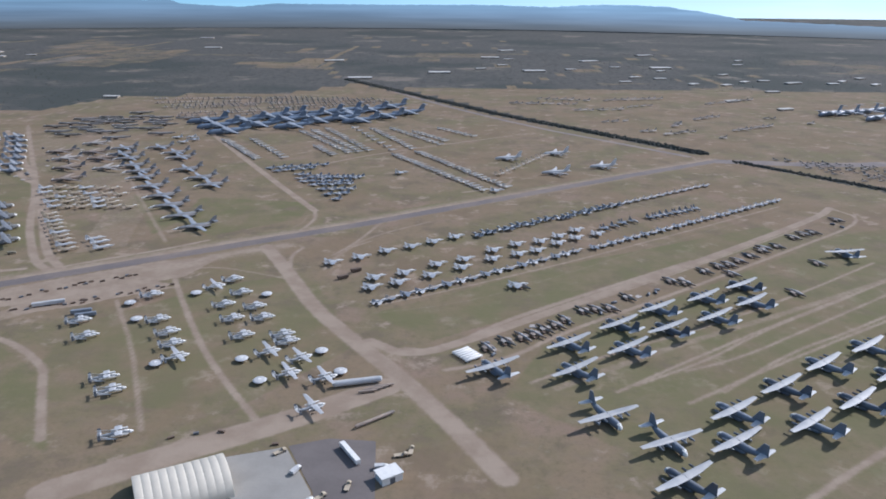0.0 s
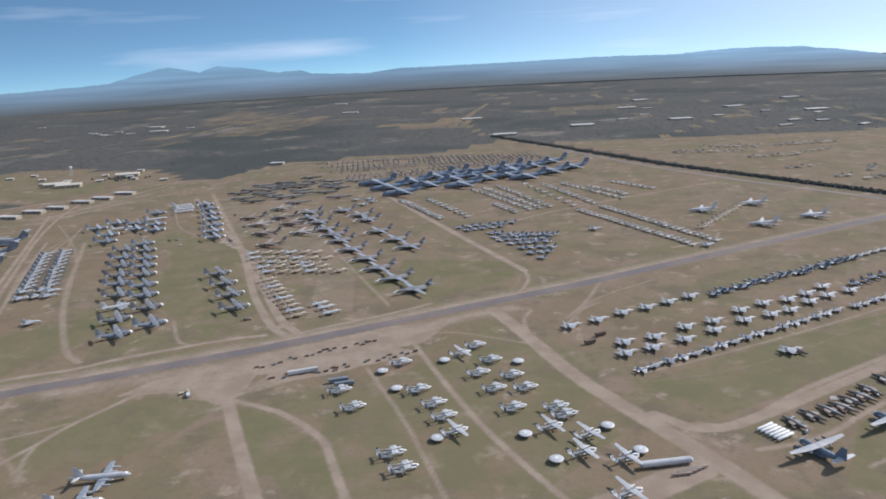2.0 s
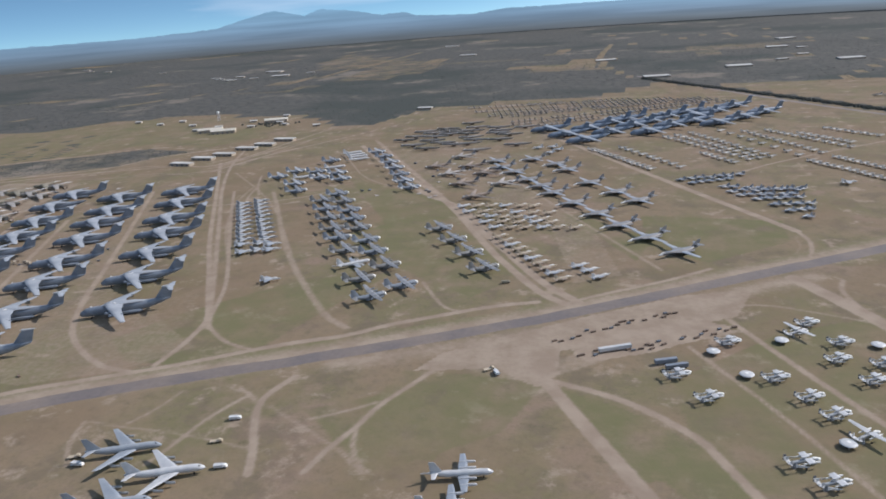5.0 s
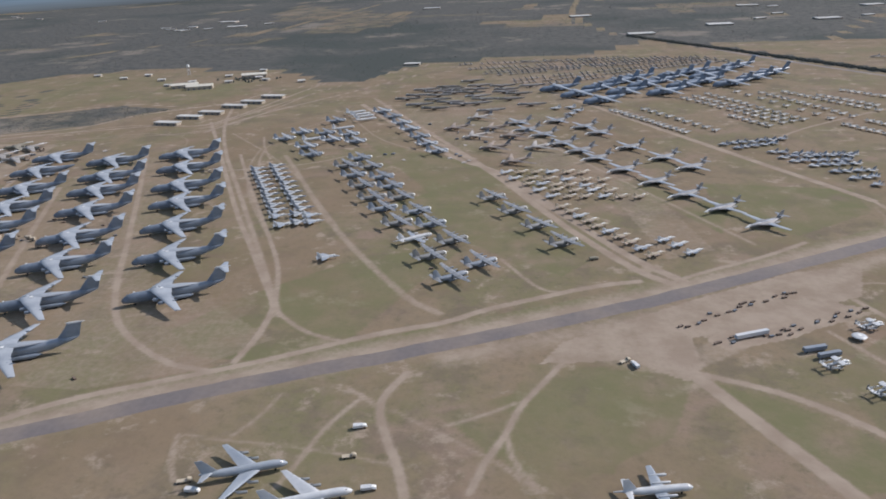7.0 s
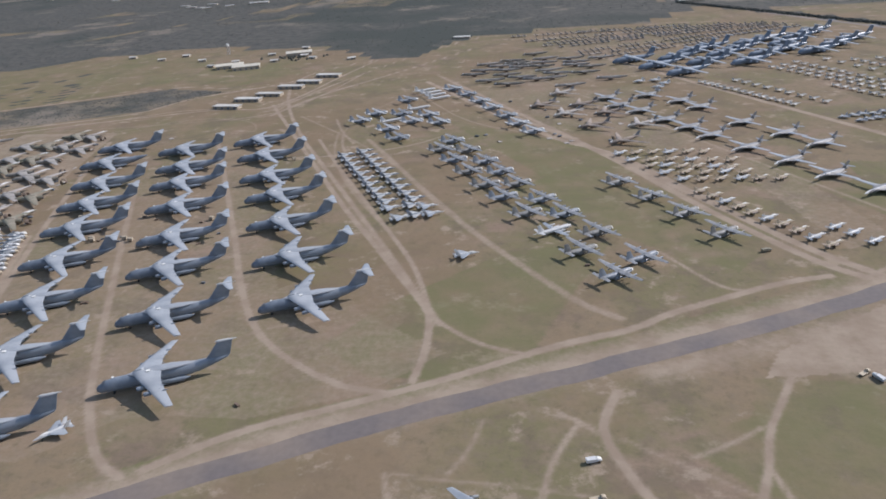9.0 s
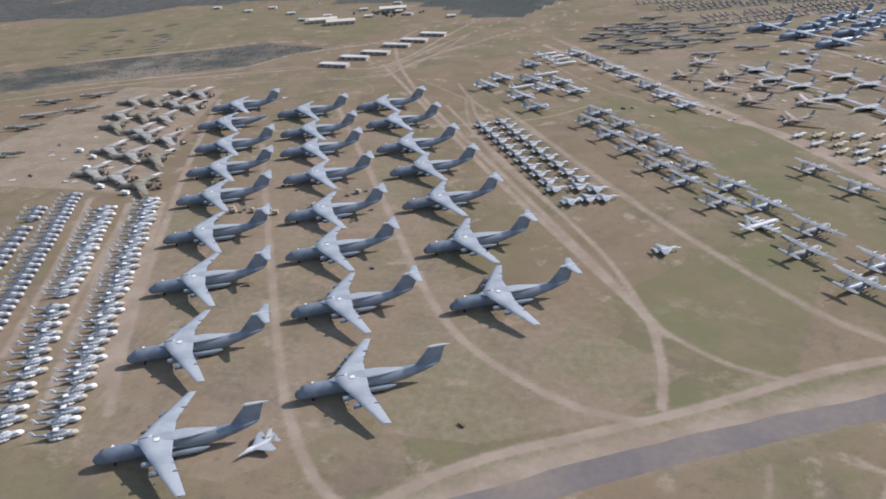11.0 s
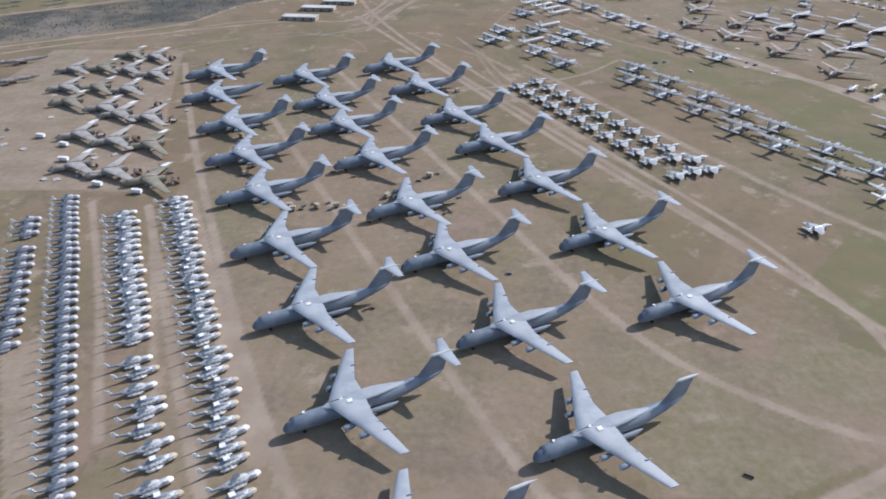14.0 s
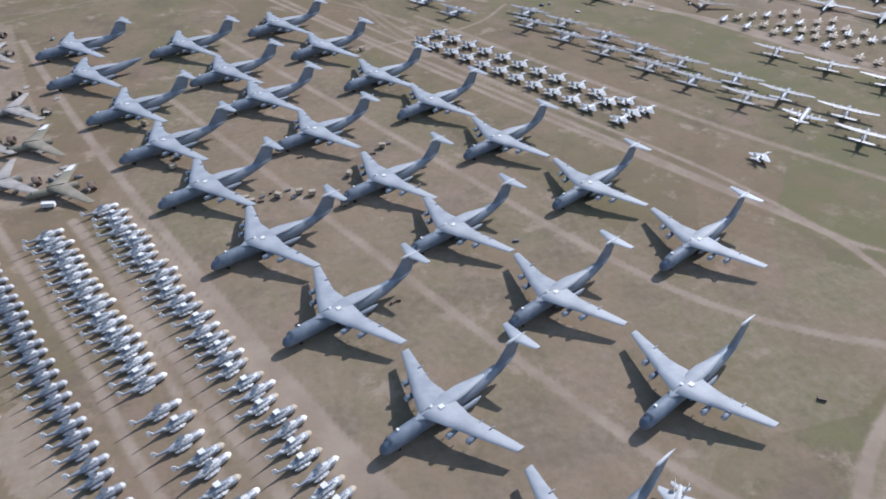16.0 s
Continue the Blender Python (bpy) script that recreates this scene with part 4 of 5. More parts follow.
for line in (
    [(-2400, 1900), (-1500, 2250), (-700, 2420), (200, 2330), (1200, 2050)],
    [(-1900, 1600), (-1500, 2100), (-1300, 2600), (-1250, 3400)],
    [(-300, 2000), (-420, 2500), (-380, 3300)],
    [(700, 1800), (760, 2400), (900, 3200)],
    [(-5138, 4458), (-3576, 3628), (-2724, 3732), (-2351, 4441)],
    [(-1096, 2858), (-464, 3041), (289, 3679)],
    [(-1965, 3128), (-1521, 4052), (-217, 3884), (437, 2815), (1004, 2569)],
    [(-1991, 2346), (-2170, 2782)],
    [(146, 1813), (599, 2600), (884, 2821)],
    [(-597, 2579), (-33, 2499), (440, 2277), (730, 1916)],
):
    SCRUB[along(line) < 11] = 0.3


def ground_material():
    m = bpy.data.materials.new("dry_grass_and_dirt")
    m.use_nodes = True
    n, l = m.node_tree.nodes, m.node_tree.links
    b = n["Principled BSDF"]
    b.inputs["Roughness"].default_value = 0.95
    b.inputs["Specular IOR Level"].default_value = 0.1
    true = n.new("ShaderNodeVectorMath")
    true.operation = "SCALE"
    true.inputs["Scale"].default_value = 1 / SCALE
    l.new(n.new("ShaderNodeNewGeometry").outputs["Position"], true.inputs[0])
    pos = true.outputs[0]

    def tex(scale, detail=4, rough=0.55):
        t = n.new("ShaderNodeTexNoise")
        t.inputs["Scale"].default_value, t.inputs["Detail"].default_value, t.inputs["Roughness"].default_value = scale, detail, rough
        l.new(pos, t.inputs["Vector"])
        return t.outputs["Fac"]

    def ramp(v, lo, hi):
        r = n.new("ShaderNodeMapRange")
        r.interpolation_type = "SMOOTHSTEP"
        r.inputs["From Min"].default_value, r.inputs["From Max"].default_value = lo, hi
        l.new(v, r.inputs["Value"])
        return r.outputs[0]

    def mix(f, a, c):
        x = n.new("ShaderNodeMix")
        x.data_type = "RGBA"
        l.new(f, x.inputs["Factor"])
        for key, v in (("A", a), ("B", c)):
            if isinstance(v, tuple):
                x.inputs[key].default_value = (*v, 1)
            else:
                l.new(v, x.inputs[key])
        return x.outputs["Result"]

    def mathn(op, a, c):
        x = n.new("ShaderNodeMath")
        x.operation = op
        for i, v in enumerate((a, c)):
            if isinstance(v, (int, float)):
                x.inputs[i].default_value = v
            else:
                l.new(v, x.inputs[i])
        return x.outputs[0]

    def attr(name):
        a = n.new("ShaderNodeAttribute")
        a.attribute_name = name
        return a.outputs["Fac"]

    straw, olive, dirt, pale = (0.226, 0.171, 0.112), (0.176, 0.155, 0.086), (0.268, 0.208, 0.156), (0.330, 0.264, 0.202)
    grass = mix(ramp(tex(0.012, 6, 0.6), 0.42, 0.58), straw, olive)
    grass = mix(ramp(tex(0.11, 6, 0.65), 0.42, 0.78), grass, (0.195, 0.155, 0.108))
    grass = mix(ramp(tex(0.018, 6, 0.62), 0.50, 0.68), grass, (0.245, 0.180, 0.132))
    grass = mix(ramp(tex(0.07, 6, 0.7), 0.52, 0.72), grass, (0.150, 0.130, 0.080))
    grass = mix(mathn("MULTIPLY", ramp(tex(0.024, 7, 0.68), 0.50, 0.62), 0.6), grass, (0.158, 0.122, 0.092))
    grass = mix(mathn("MULTIPLY", ramp(tex(0.45, 4, 0.7), 0.46, 0.70), 0.24), grass, (0.125, 0.104, 0.070))
    grass = mix(mathn("MULTIPLY", ramp(tex(0.13, 7, 0.78), 0.52, 0.64), 0.40), grass, (0.118, 0.108, 0.064))
    grass = mix(mathn("MULTIPLY", ramp(tex(0.0065, 6, 0.6), 0.47, 0.60), 0.5), grass, (0.200, 0.145, 0.094))
    grass = mix(mathn("MULTIPLY", ramp(tex(0.035, 7, 0.7), 0.55, 0.66), 0.75), grass, (0.335, 0.265, 0.20))
    grass = mix(mathn("MULTIPLY", attr("turf"), ramp(tex(0.03, 5), 0.25, 0.7)), grass, (0.152, 0.146, 0.074))
    worn = mathn("ADD", attr("dirt"), mathn("MULTIPLY", mathn("SUBTRACT", tex(0.22, 6, 0.65), 0.5), 0.62))
    bare = mix(ramp(tex(0.05, 5), 0.35, 0.65), dirt, pale)
    land = mix(ramp(worn, 0.22, 0.80), grass, bare)
    bush = mix(ramp(tex(0.05, 8, 0.75), 0.42, 0.62), (0.112, 0.106, 0.094), (0.068, 0.071, 0.065))
    bush = mix(ramp(tex(0.0016, 6, 0.55), 0.48, 0.60), bush, (0.066, 0.072, 0.064))
    bush = mix(ramp(tex(0.0034, 7, 0.66), 0.56, 0.66), bush, (0.19, 0.165, 0.135))
    ragged = mathn("ADD", attr("scrub"), mathn("MULTIPLY", mathn("SUBTRACT", tex(0.014, 7, 0.68), 0.5), 0.9))
    land = mix(ramp(ragged, 0.30, 0.68), land, bush)
    l.new(land, b.inputs["Base Color"])
    bp = n.new("ShaderNodeBump")
    bp.inputs["Strength"].default_value, bp.inputs["Distance"].default_value = 0.3, 0.3
    l.new(tex(0.25, 6, 0.6), bp.inputs["Height"])
    l.new(bp.outputs["Normal"], b.inputs["Normal"])
    return m


def build_ground():
    ny, nx = PX.shape
    rough = np.zeros(PX.shape)
    co = SCALE * np.stack([PX, PY, rough], -1).reshape(-1, 3)
    i = np.arange(nx * ny).reshape(ny, nx)
    quads = np.stack([i[:-1, :-1], i[:-1, 1:], i[1:, 1:], i[1:, :-1]], -1).reshape(-1, 4)
    me = bpy.data.meshes.new("ground")
    me.vertices.add(len(co))
    me.vertices.foreach_set("co", co.ravel())
    me.loops.add(quads.size)
    me.loops.foreach_set("vertex_index", quads.ravel())
    me.polygons.add(len(quads))
    me.polygons.foreach_set("loop_start", np.arange(0, quads.size, 4))
    me.update(calc_edges=True)
    for name, field in (("dirt", DIRT), ("turf", TURF), ("scrub", SCRUB)):
        me.attributes.new(name, "FLOAT", "POINT").data.foreach_set("value", field.ravel().astype(np.float32))
    me.materials.append(ground_material())
    tagged(new("ground", me), "flat desert ground of dry grass crossed by worn dirt tracks", "ground", kind="structure")


build_ground()


def ribbon(name, points, width, mat, z, label, category):
    """A flat strip with a slightly ragged edge along a line."""
    pts = [Vector(p) for p in points]
    for _ in range(2):
        new_pts = [pts[0]]
        for p, q in zip(pts[:-1], pts[1:]):
            new_pts += [p.lerp(q, 0.25), p.lerp(q, 0.75)]
        pts = new_pts + [pts[-1]]
    dense = []
    for p, q in zip(pts[:-1], pts[1:]):
        k = max(1, int((q - p).length / 6))
        dense += [p.lerp(q, i / k) for i in range(k)]
    dense.append(pts[-1])
    bm = B()
    pairs = []
    for i, p in enumerate(dense):
        d = (dense[min(i + 1, len(dense) - 1)] - dense[max(i - 1, 0)]).normalized()
        nrm = Vector((-d.y, d.x))
        w = width / 2 * (1 + 0.22 * noise.noise((i * 0.21, 0, width))) + random.uniform(-0.3, 0.3)
        u = width / 2 * (1 + 0.22 * noise.noise((i * 0.21, 9, width))) + random.uniform(-0.3, 0.3)
        pairs.append((bm.verts.new((*(p + nrm * w), z)), bm.verts.new((*(p - nrm * u), z))))
    for (a, c), (d, e) in zip(pairs[:-1], pairs[1:]):
        bm.faces.new((a, c, e, d))
    return tagged(part(name, bm, mat, None, smooth=False), label, category, kind="structure")


ASPHALT = material("worn_asphalt", (0.162, 0.139, 0.131), 0.9, vary=0.14, scale=0.07, second=(0.222, 0.180, 0.150))
ribbon("road", [(-888, 215), (-734, 315), (-655, 360), (-603, 389), (-485, 445), (-348, 517), (-220, 598), (-119, 659), (8, 745), (226, 893), (374, 987)], 14, ASPHALT, 0.05, "worn grey asphalt road with dirt shoulders", "road")
ribbon("road_branch", [(374, 987), (597, 961), (952, 1089)], 26, ASPHALT, 0.06, "wide worn asphalt road", "road")
ribbon("road_north", [(-288, 2027), (67, 1348), (349, 1015)], 10, ASPHALT, 0.04, "straight asphalt road beside a ditch", "road")

# ---- distance ----
def backdrop():
    m = bpy.data.materials.new("hazy_blue_mountains")
    m.use_nodes = True
    n, l = m.node_tree.nodes, m.node_tree.links
    n.remove(n["Principled BSDF"])
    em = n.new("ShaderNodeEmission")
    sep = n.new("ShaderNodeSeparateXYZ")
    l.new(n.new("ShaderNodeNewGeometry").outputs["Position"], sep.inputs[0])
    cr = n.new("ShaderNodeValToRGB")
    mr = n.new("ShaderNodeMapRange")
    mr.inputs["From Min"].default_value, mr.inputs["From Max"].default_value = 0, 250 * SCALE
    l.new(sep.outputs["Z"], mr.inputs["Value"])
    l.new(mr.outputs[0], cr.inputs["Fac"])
    # haze painted into the glow: grey at the foot, bluer with height
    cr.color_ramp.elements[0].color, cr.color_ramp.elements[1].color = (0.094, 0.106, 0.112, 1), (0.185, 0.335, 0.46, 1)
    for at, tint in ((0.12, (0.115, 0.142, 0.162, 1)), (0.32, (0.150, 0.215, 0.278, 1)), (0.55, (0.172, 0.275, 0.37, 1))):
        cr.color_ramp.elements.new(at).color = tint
    # faint level streaks for the far plain; the painted haze is stronger towards the sun
    tc, flat, streak = n.new("ShaderNodeNewGeometry"), n.new("ShaderNodeMapping"), n.new("ShaderNodeTexNoise")
    flat.inputs["Scale"].default_value = (0.0022, 0.0022, 0.06)
    streak.inputs["Scale"].default_value, streak.inputs["Detail"].default_value = 1.0, 6
    l.new(tc.outputs["Position"], flat.inputs["Vector"])
    l.new(flat.outputs[0], streak.inputs["Vector"])
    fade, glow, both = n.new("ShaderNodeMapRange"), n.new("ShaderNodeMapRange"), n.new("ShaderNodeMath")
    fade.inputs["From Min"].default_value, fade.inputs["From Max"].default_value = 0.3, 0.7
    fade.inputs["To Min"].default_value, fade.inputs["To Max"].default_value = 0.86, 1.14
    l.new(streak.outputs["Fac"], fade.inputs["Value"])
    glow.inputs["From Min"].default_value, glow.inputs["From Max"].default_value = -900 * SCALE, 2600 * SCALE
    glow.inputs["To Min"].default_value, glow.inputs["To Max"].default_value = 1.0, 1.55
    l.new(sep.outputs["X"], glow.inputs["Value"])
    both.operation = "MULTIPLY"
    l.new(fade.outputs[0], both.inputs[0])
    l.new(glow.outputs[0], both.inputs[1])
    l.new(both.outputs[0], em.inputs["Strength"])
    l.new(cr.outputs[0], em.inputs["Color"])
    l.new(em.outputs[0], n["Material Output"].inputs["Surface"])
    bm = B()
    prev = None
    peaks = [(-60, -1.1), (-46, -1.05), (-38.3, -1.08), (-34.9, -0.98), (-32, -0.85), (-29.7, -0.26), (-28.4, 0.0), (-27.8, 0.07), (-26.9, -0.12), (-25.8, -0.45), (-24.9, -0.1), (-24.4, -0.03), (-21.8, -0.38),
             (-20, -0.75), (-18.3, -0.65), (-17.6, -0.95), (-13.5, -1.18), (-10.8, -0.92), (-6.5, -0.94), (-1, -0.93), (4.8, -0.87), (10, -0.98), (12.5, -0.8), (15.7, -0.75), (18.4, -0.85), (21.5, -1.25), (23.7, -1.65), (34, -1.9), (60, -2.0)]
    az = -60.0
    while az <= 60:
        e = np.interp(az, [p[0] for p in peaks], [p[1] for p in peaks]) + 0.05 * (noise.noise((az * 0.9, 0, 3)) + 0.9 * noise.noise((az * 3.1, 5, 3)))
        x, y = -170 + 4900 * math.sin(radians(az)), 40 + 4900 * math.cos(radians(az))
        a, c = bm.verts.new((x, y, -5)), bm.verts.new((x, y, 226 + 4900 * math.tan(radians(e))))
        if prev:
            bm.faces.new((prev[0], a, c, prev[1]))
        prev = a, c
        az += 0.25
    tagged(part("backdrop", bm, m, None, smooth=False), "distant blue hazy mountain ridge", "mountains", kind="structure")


backdrop()


# ---- aircraft ----
PLACED = set()


def put(proto, x, y, heading, z=0.0):
    """The first call places the thing itself, later ones copies of it."""
    m = pose(SCALE * x, SCALE * y, SCALE * z, 0, 0, heading)
    if proto.name in PLACED:
        return copy_thing(proto, m)
    PLACED.add(proto.name)
    proto.matrix_basis = m
    return proto


def row(protos, p, q, n, heading, wobble=1.0, skip=()):
    """n things evenly from p to q, the kinds taken in turn."""
    for i in range(n):
        if i in skip:
            continue
        t = i / max(1, n - 1)
        put(protos[(i * 7 + int(abs(p[0]))) % len(protos)], p[0] + (q[0] - p[0]) * t + random.uniform(-0.6, 0.6) * wobble, p[1] + (q[1] - p[1]) * t + random.uniform(-0.6, 0.6) * wobble,
            heading + random.uniform(-2, 2) * wobble)


def several(protos, places, heading, wobble=1.0):
    for i, (x, y) in enumerate(places):
        put(protos[(i * 5 + i // 3) % len(protos)], x, y, heading + random.uniform(-2, 2) * wobble)


# heavy transports: nose points, column by column
C5, C5_BARE, C5_CUT = heavy_transport(), heavy_transport(tail=False), heavy_transport(tail=False, fin=False)
for col, bare, cut in (
    ([(-691.3, 493.2), (-722.4, 557.7), (-754.1, 622.4), (-782.1, 685.2), (-809.6, 737.9), (-840.4, 803.7), (-869.7, 861.7)], False, -1),
    ([(-748.3, 405.9), (-778.7, 472.6), (-809.5, 536.2), (-834.3, 593.0), (-865.0, 660.1), (-894.1, 720.0), (-916.0, 770.5), (-946.0, 831.2)], True, -1),
    ([(-818.5, 351.1), (-848.0, 420.1), (-877.0, 485.9), (-905.5, 548.2), (-932.4, 610.3), (-956.3, 666.4), (-980.8, 723.7), (-1013.4, 787.3), (-1029.8, 846.8)], True, 7),
):
    for i, (x, y) in enumerate(col):
        put(C5_CUT if i == cut else C5_BARE if bare and i == 0 else C5, x, y, 205.8 + random.uniform(-0.5, 0.5))

# propeller transports
C130, C130_DARK, C130_CAMO, C130_MID = prop_transport(GREY), prop_transport(DARK_GREY), prop_transport(CAMO, CAMO_WING), prop_transport(GREY, CAMO_WING)
several([C130, C130_DARK], [(73, 404), (113, 434), (148, 462), (190, 484), (229, 509), (71, 368), (111, 398), (146, 428), (186, 448), (224, 476)], 126)
several([C130, C130_DARK], [(152, 322), (191, 350), (230, 378), (272, 403), (310, 423), (142, 292), (190, 311), (228, 334), (267, 365), (305, 391), (105, 261), (224, 245), (268, 281)], 125)
put(C130, 20, 370, 122)
put(C130, 77, 320, -64)
put(C130, 105, 297, -65)
several([C130_CAMO, C130_MID], [(-660, 820), (-641, 784), (-622, 748), (-602, 711), (-584, 680), (-562, 643), (-521, 572), (-499, 535)], 39)
several([C130_MID, C130_CAMO], [(-652, 850), (-631, 816), (-609, 778), (-592, 746), (-574, 713), (-551, 674), (-532, 641), (-508, 605), (-480, 561)], 40)
several([C130_CAMO], [(-486, 714), (-463, 678), (-440, 642), (-419, 604)], 42)

# patrol planes
P3, P3_BODY = patrol_plane(), patrol_plane(PALE, False)
several([C130, C130_MID], [(-687, 1104), (-663, 1068), (-641, 1028), (-622, 991), (-601, 950), (-585, 914), (-567, 880)], 40)
several([C130, C130_MID, C130], [(-779, 944), (-767, 977), (-740, 1044), (-733, 972), (-735, 903), (-713, 936), (-698, 964), (-716, 866), (-679, 928)], 38)
several([P3_BODY], [(-728, 1101), (-717, 1086), (-708, 1071), (-700, 1053), (-718, 1000), (-740, 942)], 37)
put(P3, -541, 608, 38)
several([P3], [(-378, 324), (-378, 299)], 14)

# bombers
B1 = swing_bomber()
several([B1], [(-482, 1025), (-469, 985), (-447, 958), (-424, 915), (-403, 883), (-386, 851), (-360, 808), (-332, 767), (-309, 728), (-283, 691), (-257, 654)], 218)
several([B1], [(-432, 1033), (-397, 999), (-379, 967), (-347, 897), (-315, 853), (-291, 817)], 218)

# blue heavy jets far out
C5_BLUE = far_transport()
several([C5_BLUE], [(-430, 1259), (-397, 1209), (-364, 1159), (-364, 1261), (-331, 1311), (-305, 1339), (-328, 1222), (-293, 1277), (-266, 1313), (-238, 1361), (-205, 1393), (-269, 1215), (-233, 1269), (-198, 1300), (-188, 1348), (-155, 1400), (-119, 1448), (-161, 1277), (-118, 1326), (-80, 1372)], 208)
several([C5_BLUE], [(754, 1412), (796, 1425), (847, 1447), (903, 1477), (961, 1460), (819, 1363), (877, 1362), (935, 1390)], 210)

# tankers south of the road
KC, KC_PALE = tanker(WING_GREY, label="grey four-engined swept-wing jet"), tanker(PALE)
put(KC, -564, 317, 22)
put(KC_PALE, -528, 302, 22)
put(KC, -541, 275, 21)

# radar planes and their dishes
E2_SPREAD, E2 = radar_plane(True), radar_plane(False)
several([E2], [(-236, 484), (-270, 437), (-254, 413), (-215, 440), (-201, 420), (-192, 403), (-217, 358), (-207, 343), (-185, 299), (-183, 517), (-169, 490), (-176, 467), (-152, 464), (-163, 443), (-142, 445), (-149, 416), (-122, 418), (-117, 408)], 27, 2)
several([E2_SPREAD], [(-193, 501), (-183, 384), (-126, 392), (-104, 384), (-108, 364), (-85, 359), (-87, 326)], 35, 2)
DISH = radar_dish()
several([DISH], [(-247, 470), (-204, 490), (-149, 489), (-231, 442), (-193, 377), (-141, 384), (-92, 396), (-123, 357), (-76, 369)], 0, 30)

# small jets, row by row
F_SWEPT = fighter("swept", GREY, PALE, label="pale grey swept-wing jet fighter parked on dry grass")
SIZE[0] = 1.22
F_WHITE = fighter("twin", PALE, WING_GREY, label="white-sealed twin-tailed jet fighter parked on dry grass")
SIZE[0] = 1.0
F_DARK = fighter("delta", HULK, GREY, label="dull grey-brown delta-wing jet fighter parked on dry grass")
SIZE[0] = 1.2
F_TAN = fighter("folded", TAN_SEAL, BROWN, label="tan-sealed small jet with its outer wings removed")
F_FOLD = fighter("folded", PALE, GREY, label="pale grey small jet with its outer wings removed")
SIZE[0] = 1.3
F_STRIKE = fighter("twin", GREY, C_WING, label="pale grey twin-tailed strike jet in a double row")
SIZE[0] = 1.0
F_GREY = fighter("twin", GREY, label="grey twin-tailed jet fighter parked on dry grass")
several([F_WHITE], [(-107, 560), (-84, 574), (-62, 591), (-40, 604), (-20, 618), (1, 633)], 33)
row([F_GREY, F_SWEPT], (20, 642), (178, 749), 21, 128, 4)
row([F_DARK], (178, 749), (313, 843), 13, 35)
several([F_WHITE], [(-67, 526), (-68, 505), (-43, 537), (-47, 516), (-16, 558), (-21, 532), (8, 571), (5, 551), (35, 596), (33, 573), (58, 613), (57, 586), (81, 622), (75, 596), (101, 638), (97, 617), (121, 657), (117, 633), (140, 646)], 33)
row([F_GREY, F_SWEPT, F_DARK], (-61, 477), (111, 596), 17, 35)
row([F_DARK, F_GREY], (129, 606), (373, 777), 26, 38)
row([F_GREY, F_DARK], (150, 663), (185, 689), 4, 300)
row([F_GREY, F_SWEPT, F_DARK], (206, 702), (265, 736), 8, 300)
row([F_STRIKE], (-760, 809), (-684, 673), 10, 32)
row([F_STRIKE], (-743, 821), (-661, 679), 10, 32)
several([F_WHITE, F_STRIKE], [(-678, 658), (-660, 664), (-647, 661), (-665, 636), (-652, 643), (-640, 645)], 26)
put(F_WHITE, -602, 567, 22)
put(F_WHITE, -785, 357, 230)
for (p, q, n) in (((-478, 800), (-400, 801), 6), ((-469, 779), (-380, 774), 6), ((-453, 761), (-384, 753), 6), ((-442, 741), (-374, 741), 5), ((-430, 722), (-350, 723), 6)):
    row([F_TAN, F_FOLD, F_TAN], p, q, n, 36, 2)
row([F_TAN, F_TAN, F_FOLD], (-420, 693), (-350, 587), 10, 35)
several([F_FOLD], [(-339, 617), (-330, 607), (-321, 593)], 36)
for (p, q, n) in (((-242, 912), (-176, 936), 7), ((-230, 896), (-188, 913), 5), ((-199, 878), (-127, 864), 7), ((-193, 858), (-119, 870), 7), ((-185, 844), (-133, 845), 6), ((-171, 825), (-131, 832), 5), ((-158, 803), (-125, 811), 4), ((-146, 784), (-128, 789), 3), ((-134, 764), (-133, 764), 1)):
    row([F_GREY, F_SWEPT], p, q, n, 200, 3)
row([F_TAN], (61, 889), (136, 1010), 10, 25)
several([KC_PALE], [(153, 1018), (135, 898), (205, 937), (80, 982)], 196)
several([F_WHITE], [(-66, 892), (52, 807), (48, 511)], 21)

# stripped transports and wrecks
SIZE[0] = 1.0
HULK_A, HULK_CUT, HULK_DARK = transport_hulk(False), transport_hulk(True), transport_hulk(True, OLIVE, OLIVE)
several([HULK_CUT, HULK_A, HULK_DARK, HULK_CUT], [(-1098, 644), (-1068, 635), (-1037, 624), (-1120, 700), (-1089, 689), (-1059, 682), (-1107, 743), (-1080, 735), (-1161, 770), (-1125, 756), (-1180, 804), (-1152, 806), (-1123, 799), (-1197, 855), (-1170, 859), (-1144, 854), (-1114, 841), (-1158, 900), (-1133, 894)], 201, 2.5)
several([tail_ring()], [(-1098, 896), (-1098, 810), (-1042, 737), (-1088, 708), (-1057, 699), (-1070, 653), (-1034, 643), (-1003, 630), (-1085, 852), (-1066, 770)], 150, 25)
SIZE[0] = 0.95
HULK_OLD, HULK_PALE = bomber_hulk(False, HULK_BODY), bomber_hulk(False, HULK)
SIZE[0] = 0.9
HULK_WING, HULK_TAN = bomber_hulk(True, BROWN), bomber_hulk(True, HULK)
SIZE[0] = 1.0
several([HULK_WING, HULK_TAN], [(-473, 839), (-450, 899), (-502, 898), (-483, 954), (-531, 953), (-512, 996), (-561, 998), (-538, 1059)], 213, 3)
